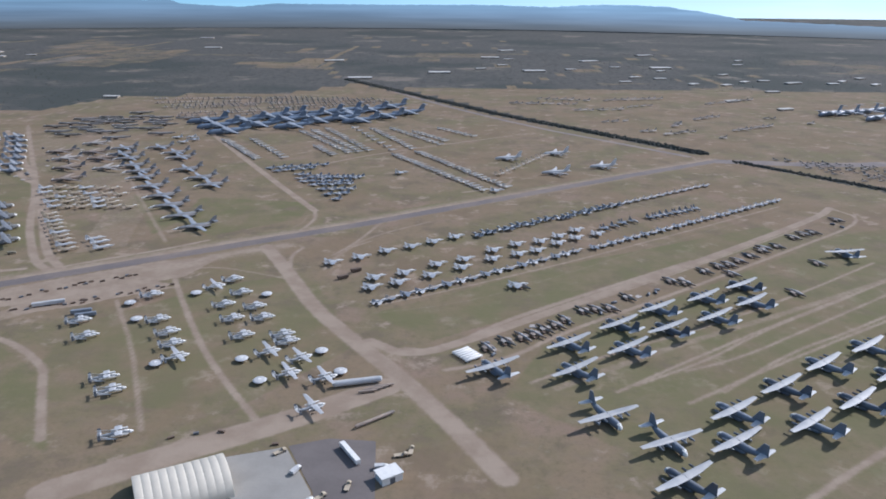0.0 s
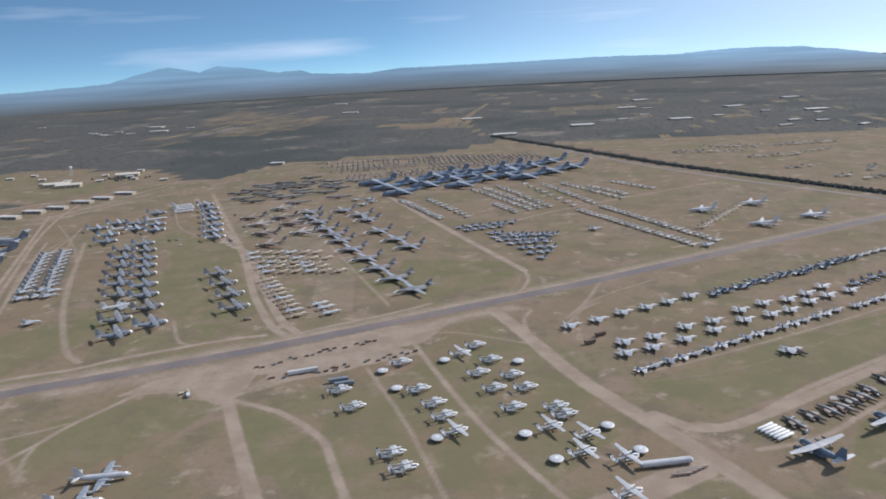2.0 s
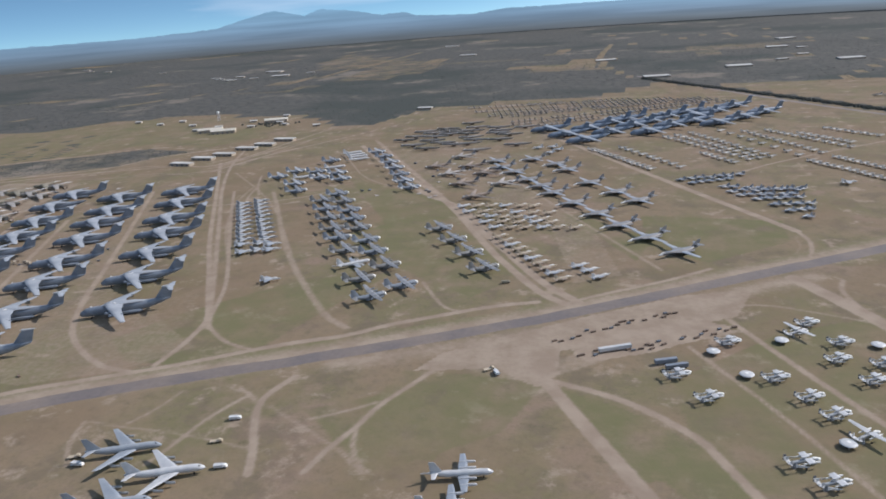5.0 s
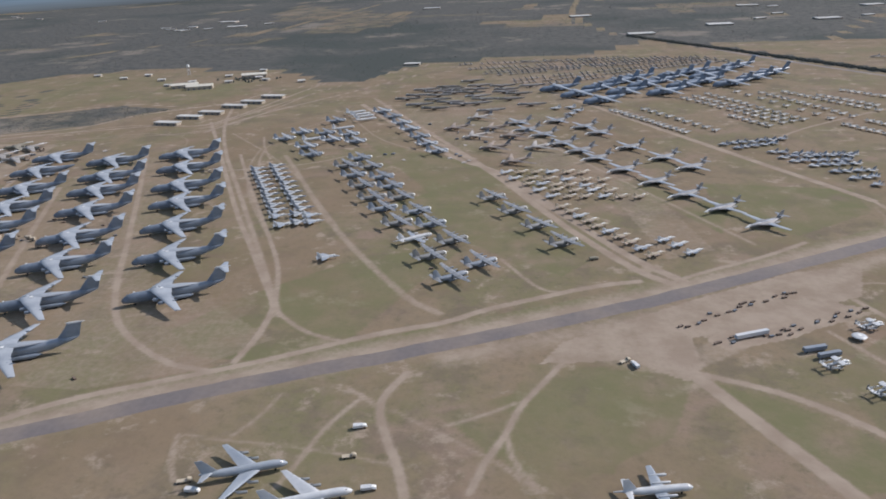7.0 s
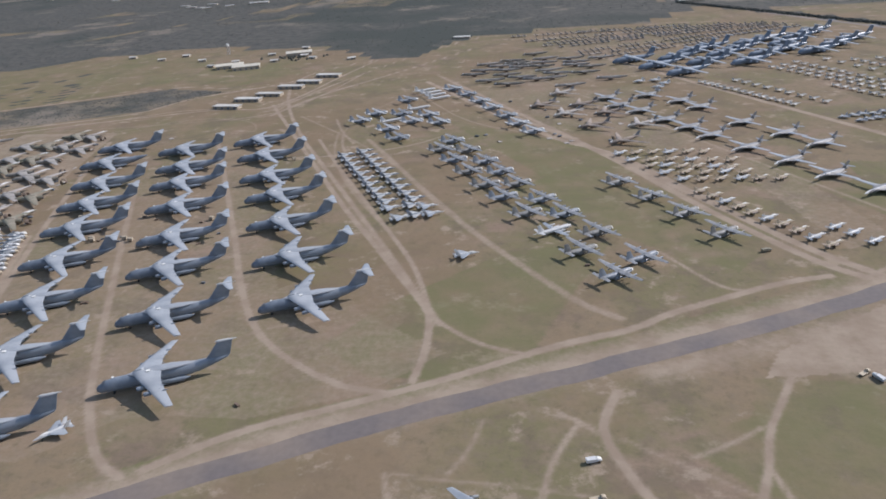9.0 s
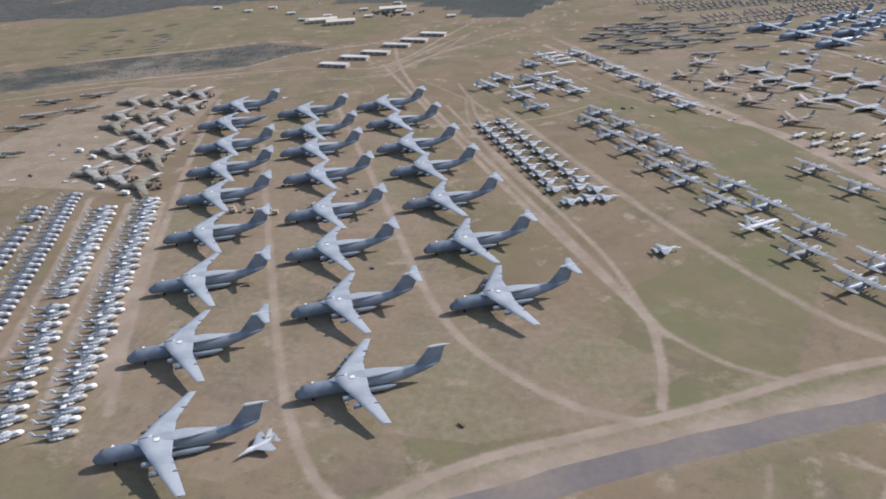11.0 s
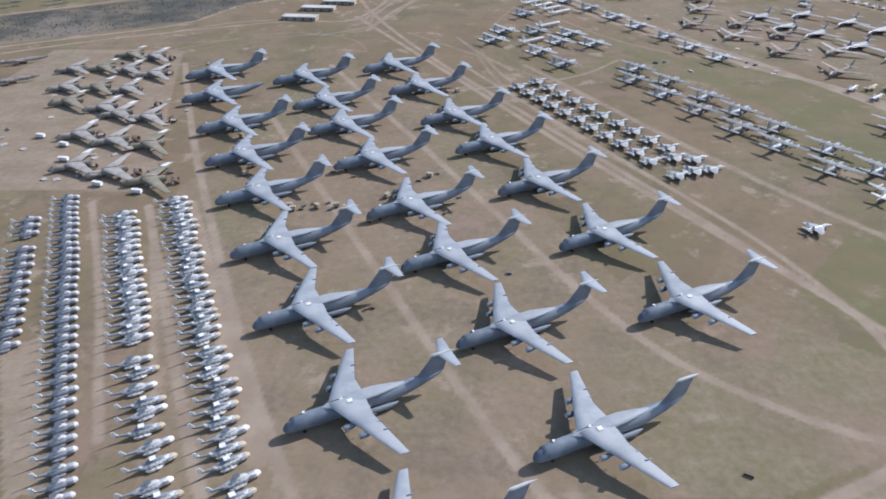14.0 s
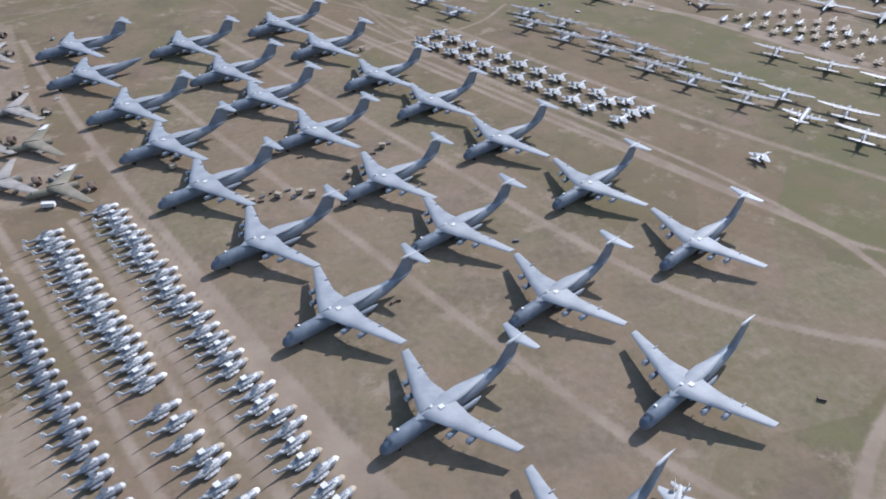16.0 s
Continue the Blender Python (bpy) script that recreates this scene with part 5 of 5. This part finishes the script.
several([HULK_PALE, HULK_OLD, HULK_PALE], [(-653, 1273), (-632, 1255), (-610, 1276), (-589, 1265), (-568, 1271), (-622, 1222), (-600, 1243), (-668, 1196), (-641, 1150), (-619, 1187), (-596, 1166), (-612, 1122), (-571, 1243), (-558, 1210),
                                         (-573, 1150), (-551, 1155), (-584, 1349), (-527, 1103), (-527, 1297), (-517, 1267), (-495, 1227), (-505, 1185), (-470, 1141), (-478, 1295), (-566, 1304), (-618, 1295), (-657, 1225), (-518, 1244), (-545, 1186)], 189, 5)
several([F_WHITE], [(-435, 1115), (-414, 1119), (-404, 1099), (-414, 1078)], 198, 5)
several([HULK_OLD, HULK_PALE], [(-1245, 765), (-1259, 806), (-1223, 830), (-1283, 858), (-1244, 888), (-1215, 671), (-1204, 685)], 204, 5)
W1, W2 = wreck(True), wreck(False)
several([W1, W2], [(17, 404), (30, 414), (42, 420), (51, 425), (59, 433), (68, 440), (76, 449), (92, 465), (102, 468), (113, 470), (131, 491), (175, 526), (186, 522), (211, 549), (227, 561), (238, 565)], 125, 4)
several([W1, W2], [(250, 575), (266, 589), (282, 603), (287, 610), (302, 616), (329, 642), (344, 653), (357, 659), (402, 702), (232, 543), (51, 512), (267, 503), (318, 571)], 123, 4)
put(C130, 353, 589, 101)

# stored helicopters, column by column
H_SPOT = material("patchy_white_sealant", (0.70, 0.695, 0.67), 0.55, vary=0.20, scale=2.6, second=(0.17, 0.185, 0.205))
H_MOTTLE = material("mottled_pale_sealant", (0.58, 0.58, 0.575), 0.55, vary=0.20, scale=2.2, second=(0.21, 0.225, 0.25))
H_DULL = material("dull_lavender_grey_paint", (0.30, 0.31, 0.34), 0.55, vary=0.12, scale=1.4, second=(0.17, 0.18, 0.20))
H_BLUE = helicopter(H_DULL, 0.82, PALE, "small grey stored helicopter without rotor blades")
H_WHITE = helicopter(H_SPOT, 1.04, TAN_SEAL, "white-sealed helicopter without rotor blades and with a tan nose cover", 1.05)
H_PALE = helicopter(H_MOTTLE, 1.06, SEAL, "pale grey sealed helicopter without rotor blades", 1.0)
row([H_BLUE], (-1076, 576), (-1026, 457), 15, 32, 1, skip=(3,))
row([H_BLUE], (-1065, 604), (-952, 356), 36, 31)
row([H_WHITE, H_PALE], (-1021, 584), (-966, 463), 19, 31, 2)
row([H_WHITE, H_PALE], (-959, 448), (-908, 343), 13, 30, 3)
row([H_WHITE, H_PALE, H_WHITE], (-994, 602), (-882, 350), 35, 30, 3)
put(HULK_OLD, -1038, 407, 205)


# ---- buildings ----
CONCRETE = material("pale_concrete", (0.30, 0.285, 0.255), 0.9, vary=0.06, scale=0.2)
DARK_LOT = material("dark_asphalt_lot", (0.16, 0.14, 0.13), 0.95, vary=0.08, scale=0.15)
ROOF = material("cream_metal_roof", (0.62, 0.57, 0.47), 0.5, vary=0.04, scale=0.3)
OLD_ROOF = material("weathered_pale_roof", (0.52, 0.50, 0.46), 0.7, vary=0.10, scale=0.3)
WALL = material("tan_wall", (0.40, 0.34, 0.26), 0.85, vary=0.08, scale=0.4)


def slab(name, pts, mat, label):
    bm = B()
    v = [bm.verts.new((x, y, 0.0)) for x, y in pts]
    u = [bm.verts.new((x, y, 0.12)) for x, y in pts]
    bm.faces.new(u)
    for i in range(len(v)):
        bm.faces.new((v[i], v[(i + 1) % len(v)], u[(i + 1) % len(v)], u[i]))
    return tagged(part(name, bm, mat, None, smooth=False), label, "pavement", kind="structure")


slab("pavement_apron", [(-123, 283), (-94, 292), (-75, 256), (-73, 224), (-102, 223)], CONCRETE, "pale concrete apron beside the hangar")
slab("pavement_lot", [(-93, 293), (-73, 300), (-48, 298), (-44, 247), (-71, 229), (-74, 256)], DARK_LOT, "dark asphalt yard with parked vehicles")


def hangar():
    a = thing("hangar", "cream-white ribbed barrel-roofed fabric hangar", "hangar")
    length, half, rise, ribs = 42.0, 15.0, 10.5, 11
    for k in range(ribs):
        x0, x1 = length * k / ribs, length * (k + 1) / ribs
        bm = B()
        prev = None
        for i in range(17):
            t = math.pi * i / 16
            line = [bm.verts.new((x, -half * math.cos(t), (rise - (0.25 if e else 0)) * math.sin(t) ** 0.8)) for x, e in ((x0, 1), ((x0 * 0.85 + x1 * 0.15), 0), ((x0 * 0.15 + x1 * 0.85), 0), (x1, 1))]
            if prev:
                for j in range(3):
                    bm.faces.new((prev[j], prev[j + 1], line[j + 1], line[j]))
            prev = line
        part("roof_bay", bm, ROOF, a)
    for x in (0.05, length - 0.05):
        bm = B()
        v = [bm.verts.new((x, -half * math.cos(math.pi * i / 16), (rise - 0.3) * math.sin(math.pi * i / 16) ** 0.8)) for i in range(17)]
        bm.faces.new(v)
        part("end_wall", bm, WALL, a, smooth=False)
    return a


put(hangar(), -154, 247, 27)


def building(length, width, height, pitched, roof=ROOF, wall=WALL, label="low tan building with a pale roof", doors=True):
    a = thing("building", label, "building", "base buildings")
    part("wall", block(B(), -length / 2, length / 2, -width / 2, width / 2, 0, height), wall, a, smooth=False)
    bm = B()
    e, t = 0.5, height + (width * 0.16 if pitched else 0.5)
    x, y = length / 2 + e, width / 2 + e
    v = [bm.verts.new(p) for p in ((-x, -y, height), (x, -y, height), (x, y, height), (-x, y, height), (-x, 0 if pitched else -y, t), (x, 0 if pitched else -y, t), (x, 0 if pitched else y, t), (-x, 0 if pitched else y, t))]
    for f in ((0, 1, 5, 4), (2, 3, 7, 6), (0, 3, 2, 1)) + (() if pitched else ((4, 5, 6, 7), (1, 2, 6, 5), (3, 0, 4, 7))):
        bm.faces.new([v[i] for i in f])
    if pitched:
        bm.faces.new((v[1], v[2], v[5]))
        bm.faces.new((v[3], v[0], v[4]))
    part("roof", bm, roof, a, smooth=False)
    k = max(1, int(length / 9)) if doors else 0
    for i in range(k):
        cx = -length / 2 + (i + 0.5) * length / k
        part("door", block(B(), cx - 1.4, cx + 1.4, -width / 2 - 0.06, -width / 2 + 0.02, 0, min(height - 0.4, 3.2)), DARK_GREY, a, smooth=False)
    return a


WAREHOUSE = building(40, 12, 4.0, False, OLD_ROOF, label="long low warehouse with a pale flat roof")
several([WAREHOUSE], [(-985, 1084), (-964, 1114), (-947, 1161), (-929, 1194), (-911, 1238), (-999, 1043)], -8, 0.5)
HOUSE = building(14, 9, 3.5, True, OLD_ROOF, label="small white-roofed building on the base")
several([HOUSE], [(-1412, 1503), (-1290, 1496), (-1176, 1368), (-1095, 1466), (-1048, 1532), (-914, 1389), (-1064, 1396), (-1325, 1461), (-1225, 1433), (-1143, 1403), (-1021, 1442), (-995, 1414)], 5, 10)
SHED = building(48, 18, 6, True, label="large workshop with a white pitched roof")
several([SHED], [(-1094, 1336), (-1037, 1458), (-1132, 1352)], 19)
put(building(11, 8, 4, False, SEAL, SEAL, label="small white flat-roofed cabin on the yard"), -39, 267, 32)
put(trailer(19, SEAL, "long white box trailer on the yard"), -60, 285, -57)
FAR_HALL = building(64, 34, 3.6, False, OLD_ROOF, label="huge far hall with a white flat roof", doors=False)
several([FAR_HALL], [(-1666, 2715), (-1167, 3656), (-382, 2501), (159, 2689), (264, 2221), (685, 2356), (-23, 2152), (-239, 1988), (247, 3035), (-951, 3031), (-1549, 2526), (498, 2573), (761, 2853)], 12, 6)
FAR_SHED = building(32, 15, 3.2, False, OLD_ROOF, label="far pale-roofed industrial shed", doors=False)
several([FAR_SHED], [(594, 2039), (532, 2070), (478, 1956), (-1461, 2598), (808, 1978), (872, 2009), (923, 1957), (941, 1969), (1037, 1956), (1093, 2016), (1147, 1947), (795, 1772), (730, 1902), (1187, 2097), (649, 1917), (-1725, 2449), (-1779, 2495), (-1697, 2436), (-1824, 2541), (-1630, 2472), (-1730, 2557), (-737, 1574), (105, 2274), (181, 2396), (383, 2276), (541, 2364), (657, 2256), (817, 2162), (221, 2622), (983, 2485), (1051, 2660), (-3000, 3300), (-2817, 3200), (-3100, 3400), (-2331, 2940), (632, 1601), (698, 1484)], 20, 12)


def water_tower():
    a = thing("water_tower", "tall white water tower on slender legs", "water tower")
    bm = B()
    n, rings = 16, []
    for r, z in ((0.4, 36), (4, 35), (5.5, 32), (5.2, 28), (2.0, 25.5), (0.6, 25)):
        rings.append([bm.verts.new((r * math.cos(t), r * math.sin(t), z)) for t in (2 * math.pi * i / n for i in range(n))])
    for p, q in zip(rings[:-1], rings[1:]):
        for i in range(n):
            bm.faces.new((p[i], p[(i + 1) % n], q[(i + 1) % n], q[i]))
    part("tank", bm, SEAL, a)
    for x, y in ((4, 4), (-4, 4), (4, -4), (-4, -4)):
        part("leg", block(B(), x - 0.35, x + 0.35, y - 0.35, y + 0.35, 0, 29), PALE, a, smooth=False)
    part("riser", block(B(), -0.7, 0.7, -0.7, 0.7, 0, 26), PALE, a, smooth=False)
    return a


SIZE[0] = 0.6
put(water_tower(), -1200, 1500, 20)
SIZE[0] = 1.0

# ---- vehicles and small things ----
T_WHITE, T_RED = truck(SEAL, PALE), truck(TAN_SEAL, None)
put(T_RED, -383, 433, 39)
put(T_WHITE, -378, 429, 118)
several([T_WHITE, T_RED], [(-519, 358), (-518, 335), (-503, 314), (-583, 304), (-590, 310)], 19, 10)
put(truck(OLIVE, OLIVE), -396, 578, 19)


def crate(length, mat):
    a = thing("stacked_crate", "small rusty crate on bare dirt" if mat is RUST else "small grey equipment crate on bare dirt", "crate", "lines of crates")
    part("box", block(B(), -length / 2, length / 2, -0.9, 0.9, 0.2, 1.6), mat, a, smooth=False)
    part("skid", block(block(B(), -length / 2, length / 2, -0.8, -0.5, 0, 0.2), -length / 2, length / 2, 0.5, 0.8, 0, 0.2), BLACK, a, smooth=False)
    return a


SIZE[0] = 0.75
K1, K2 = crate(4.6, RUST), crate(3.6, DARK_GREY)
SIZE[0] = 1.0
for p, q, n in (((-344, 476), (-303, 509), 11), ((-303, 509), (-265, 533), 10), ((-329, 457), (-287, 475), 11), ((-287, 475), (-232, 509), 14)):
    row([K1, K2, K1], p, q, n, 33, 6, skip=(4,))
put(trailer(22, PALE, "long pale flat trailer on dirt"), -307, 468, 24)
put(trailer(14, GREY, "grey box trailer parked on dirt"), -276, 454, 20)
put(trailer(14, GREY, "grey box trailer parked on dirt"), -270, 448, 21)
BOX = trailer(9, RUST, "dark rusty box trailer on grass")
several([BOX], [(-95, 526), (-86, 542)], 30)
several([T_RED, T_WHITE], [(-96, 287), (-85, 272), (-70, 252), (-58, 260), (-75, 248), (-34, 285), (-29, 289), (-43, 275), (-54, 246)], 42, 20)
several([K1, K2], [(-156, 299), (-144, 303), (-131, 305), (-100, 294)], 22, 20)


def tank_body(length, r, mat, label):
    a = thing("tank_section", label, "tank", "stored tanks")
    part("shell", loft(B(), [(length / 2, r * 0.4, r * 0.4, r + 0.5), (length / 2 - 1, r, r, r + 0.5), (-length / 2 + 1, r, r, r + 0.5), (-length / 2, r * 0.5, r * 0.5, r + 0.5)], 12), mat, a)
    for x in (-length / 4, length / 4):
        part("cradle", block(B(), x - 0.3, x + 0.3, -r, r, 0, 0.9), RUST, a, smooth=False)
    return a


TANK = tank_body(14, 1.0, SEAL, "long white cylindrical tank on a cradle")
row([TANK], (-1, 399), (7, 388), 6, 37, 0.2)
put(tank_body(30, 1.9, PALE, "bare pale fuselage section lying on cradles"), -64, 356, 14)
SMALL_TANK = tank_body(12, 0.7, BROWN, "thin brown tube on the ground")
row([SMALL_TANK], (-57, 347), (-48, 354), 4, 14, 0.3)
put(tank_body(26, 1.0, BROWN, "long brown stripped boom on the ground"), -50, 317, 38)
several([K1, K2], [(-855, 491), (-893, 592), (-911, 593), (-884, 638), (-895, 601), (-517, 554), (-700, 387)], 8, 30)
CRATE = trailer(4, WALL, "small tan ground-power cart on dirt")
WHITE_BOX = trailer(7, SEAL, "white box trailer beside stripped transports")
several([WHITE_BOX], [(-1109, 691), (-1055, 626), (-1024, 615), (-1135, 707), (-1097, 665)], 175, 8)
several([CRATE], [(-882, 593), (-889, 596), (-901, 595), (-916, 592), (-858, 609), (-978, 705), (-956, 655)], 7, 30)
several([CRATE, K1, K2], [(-919, 596), (-910, 597), (-904, 601), (-839, 632), (-832, 638), (-827, 642), (-812, 608), (-820, 588), (-866, 578), (-815, 801), (-784, 522), (-857, 490), (-899, 645), (-959, 642)], 20, 20)


# ---- scrap lying among the stripped transports ----
def scrap_piece(kind):
    a = thing("scrap_piece", ("bent grey skin panel" if kind else "dark torn engine cowling") + " lying on dirt", "scrap", "scrap on the dirt")
    if kind:
        part("panel", foil(B(), (3.5, -1.5, 0.2, 6, 0.4), (2.0, 2.6, 0.7, 4, 0.3)), HULK, a)
    else:
        part("cowling", loft(B(), [(2.2, 0.8, 0.8, 0.9), (1.0, 1.1, 1.1, 1.1), (-1.8, 1.0, 1.0, 1.0), (-2.6, 0.5, 0.5, 0.9)], 8), DARK_GREY, a)
    return a


scrap = random.Random(9)
S1, S2 = scrap_piece(True), scrap_piece(False)
for i in range(40):
    put(S1 if i % 3 else S2, scrap.uniform(-1185, -1005), scrap.uniform(630, 895), scrap.uniform(0, 360))
for i in range(30):
    put(S1 if i % 2 else S2, scrap.uniform(-631, -466), scrap.uniform(839, 1039), scrap.uniform(0, 360))
for i in range(24):
    u = scrap.random()
    put(S2 if i % 3 else S1, 12 + 386 * u + scrap.uniform(-5, 5), 399 + 290 * u + scrap.uniform(-8, 8), scrap.uniform(0, 360))


# ---- far rows of stored jets and desert scrub ----
def scatter(name, shape, faces, places, mat, label, category):
    """One mesh of many small alike pieces, each turned and sized by chance."""
    sv = np.array(shape, float)
    vs, fs = [], []
    for i, (x, y, size, turn, flat) in enumerate(places):
        c, s = math.cos(turn), math.sin(turn)
        p = sv * (size, size, size * flat)
        q = np.stack([p[:, 0] * c - p[:, 1] * s + x, p[:, 0] * s + p[:, 1] * c + y, p[:, 2]], -1)
        vs.append(q)
        fs += [tuple(j + i * len(sv) for j in f) for f in faces]
    me = bpy.data.meshes.new(name)
    me.from_pydata((SCALE * np.concatenate(vs)).tolist(), [], fs)
    me.materials.append(mat)
    return tagged(new(name, me), label, category, kind="stuff")


JET = [(8, 0, 2), (2, 1, 1.3), (2, -1, 1.3), (2, 0, 3.2), (-7, 0.7, 1.6), (-7, -0.7, 1.6), (-7, 0, 2.8), (2, 0, 2.1), (-3, 6, 2.1), (-4.5, 6, 2.0), (-4, 0, 2.3), (-3, -6, 2.1), (-4.5, -6, 2.0), (-3, 0, 3), (-7.5, 0, 5.4), (-8, 0, 2.9), (-5, 0, 2.6)]
JET_F = [(0, 1, 3), (0, 3, 2), (0, 2, 1), (1, 4, 6, 3), (3, 6, 5, 2), (1, 2, 5, 4), (4, 5, 6), (7, 8, 9, 10), (7, 10, 12, 11), (13, 14, 15, 16)]
FAR_PAINT = material("sun_bleached_grey_brown", (0.40, 0.36, 0.32), 0.7, vary=0.2, scale=0.3, islands=True)
rnd = random.Random(4)
spots = []
for p, q, n in (((-353, 1102), (-274, 972), 14), ((-310, 1106), (-236, 981), 9), ((-247, 1182), (-149, 1019), 13), ((-229, 1192), (-136, 1027), 13), ((-209, 1209), (-122, 1034), 13), ((-203, 1059), (-170, 1001), 6),
                ((-163, 1222), (-87, 1039), 8), ((-131, 1211), (-58, 1051), 12), ((-98, 1217), (-17, 1085), 12), ((-58, 1186), (-8, 1114), 8), ((-16, 1221), (37, 1156), 8), ((-81, 1005), (37, 811), 22), ((-48, 1024), (65, 827), 22)):
    for i in range(n):
        u = i / (n - 1)
        spots.append((p[0] + (q[0] - p[0]) * u + rnd.uniform(-1, 1), p[1] + (q[1] - p[1]) * u + rnd.uniform(-1, 1), 1.0, radians(24) + rnd.uniform(-.1, .1), 1.0))
scatter("stored_fighters", JET, JET_F, spots, material("pale_stored_jet_paint", (0.52, 0.50, 0.46), 0.6, vary=0.2, scale=0.3, islands=True), "far rows of pale stored fighters", "aircraft")
spots = []
for p, q in (((-505, 1572), (-304, 1596)), ((-633, 1551), (-363, 1576)), ((-604, 1490), (-222, 1589)), ((-562, 1461), (-167, 1580)), ((-540, 1415), (-152, 1569)), ((-509, 1357), (-138, 1553)), ((-504, 1327), (-120, 1527)), ((-466, 1308), (-285, 1411)), ((-567, 1434), (-331, 1515))):
    n = int(math.dist(p, q) / 10.5)
    for i in range(n):
        u = i / (n - 1)
        if rnd.random() < 0.93:
            spots.append((p[0] + (q[0] - p[0]) * u + rnd.uniform(-1, 1), p[1] + (q[1] - p[1]) * u + rnd.uniform(-1, 1), rnd.choice((0.95, 1.1)), radians(298) + rnd.uniform(-.08, .08), 1.0))
for x0, y0, x1, y1 in ((285, 1307, 344, 1328), (401, 1264, 425, 1318), (468, 1346, 532, 1392), (334, 1213, 357, 1214), (366, 1185, 433, 1225), (448, 1160, 454, 1162), (497, 1230, 593, 1288), (607, 1364, 634, 1365), (665, 1309, 669, 1311), (135, 1532, 285, 1532), (346, 1592, 493, 1630), (201, 1611, 318, 1582), (557, 1551, 693, 1635), (256, 1443, 367, 1463), (376, 1500, 440, 1528)):
    n = max(2, int(math.hypot(x1 - x0, y1 - y0) / 16))
    for i in range(n):
        spots.append((x0 + (x1 - x0) * i / n + rnd.uniform(-2, 2), y0 + (y1 - y0) * i / n + rnd.uniform(-2, 2), rnd.uniform(1.0, 1.5), radians(205) + rnd.uniform(-.2, .2), 1.0))
for k in range(14):
    x0, y0 = 468 + 15 * k, 995 - 5 * k
    for i in range(12):
        if rnd.random() < 0.7:
            spots.append((x0 + 6 * i + rnd.uniform(-2, 2), y0 - 12 * i + rnd.uniform(-2, 2), rnd.uniform(0.4, 0.9), radians(-58), 1.0))
scatter("stored_jets", JET, JET_F, spots, FAR_PAINT, "far rows of sun-bleached stored jets", "aircraft")
BUSH = [(1, 0, 0), (0.4, 0.9, 0), (-0.8, 0.6, 0), (-0.8, -0.6, 0), (0.4, -0.9, 0), (0.7, 0.1, 0.8), (0.1, 0.6, 0.7), (-0.5, 0.2, 0.9), (-0.2, -0.6, 0.75), (0.05, 0, 1.25)]
BUSH_F = [(0, 1, 6, 5), (1, 2, 7, 6), (2, 3, 8, 7), (3, 4, 8), (4, 0, 5, 8), (5, 6, 9), (6, 7, 9), (7, 8, 9), (8, 5, 9)]
LEAF = material("grey_green_scrub", (0.064, 0.068, 0.054), 0.9, vary=0.2, scale=0.5, islands=True)
spots = []
EDGE_X, EDGE_Y = [-2512, -1980, -1721, -1586, -1489, -1245, -1034, -925, -877, -792, -756, -711, -615, -504, -364, -245, 120, 1631], [1275, 1323, 1412, 1423, 1565, 1575, 1550, 1455, 1393, 1389, 1509, 1584, 1621, 1648, 1685, 1856, 1772, 1791]
while len(spots) < 9000:
    x, y = rnd.uniform(-2600, 1700), rnd.uniform(1250, 3000)
    if y > np.interp(x, EDGE_X, EDGE_Y) + rnd.uniform(-15, 30) and noise.noise((x * 0.004, y * 0.004, 0)) > -0.25 + rnd.uniform(-.2, .2):
        spots.append((x, y, rnd.uniform(0.6, 1.6), rnd.uniform(0, 6.3), rnd.uniform(0.6, 0.9)))
for i in range(45):
    spots.append((-1039 + rnd.gauss(0, 28), 1426 + rnd.gauss(0, 14), rnd.uniform(1.5, 3.4), rnd.uniform(0, 6.3), 1.1))
for i in range(1500):
    u, v = rnd.random() ** 0.8, rnd.uniform(0.06, 0.94)
    x = np.interp(u, [0, 0.35, 0.65, 0.85, 1], [-1730, -1412 + 67 * v, -1259 + 45 * v, -1156 + 46 * v, -1048 - 10 * v])
    y = np.interp(u, [0, 0.35, 0.65, 0.85, 1], [821 - 140 * v, 1049 - 109 * v, 1126 - 136 * v, 1184 - 129 * v, 1153 - 10 * v])
    spots.append((x, y, rnd.uniform(0.4, 1.1), rnd.uniform(0, 6.3), 0.7))
for i in range(3600):
    u = rnd.random()
    x = np.interp(u, [0, 0.6, 1], [-270, 100, 379])
    y = np.interp(u, [0, 0.6, 1], [1961, 1385, 1035])
    spots.append((x + rnd.uniform(-8, 8), y + rnd.uniform(-8, 8), rnd.uniform(1.4, 3.4), rnd.uniform(0, 6.3), 1.0))
for i in range(800):
    u = rnd.random()
    spots.append((406 + 192 * u + rnd.uniform(-6, 6), 982 - 232 * u + rnd.uniform(-6, 6), rnd.uniform(1.0, 2.4), rnd.uniform(0, 6.3), 1.0))
scatter("desert_scrub", BUSH, BUSH_F, spots, LEAF, "grey-green desert scrub", "shrubs")
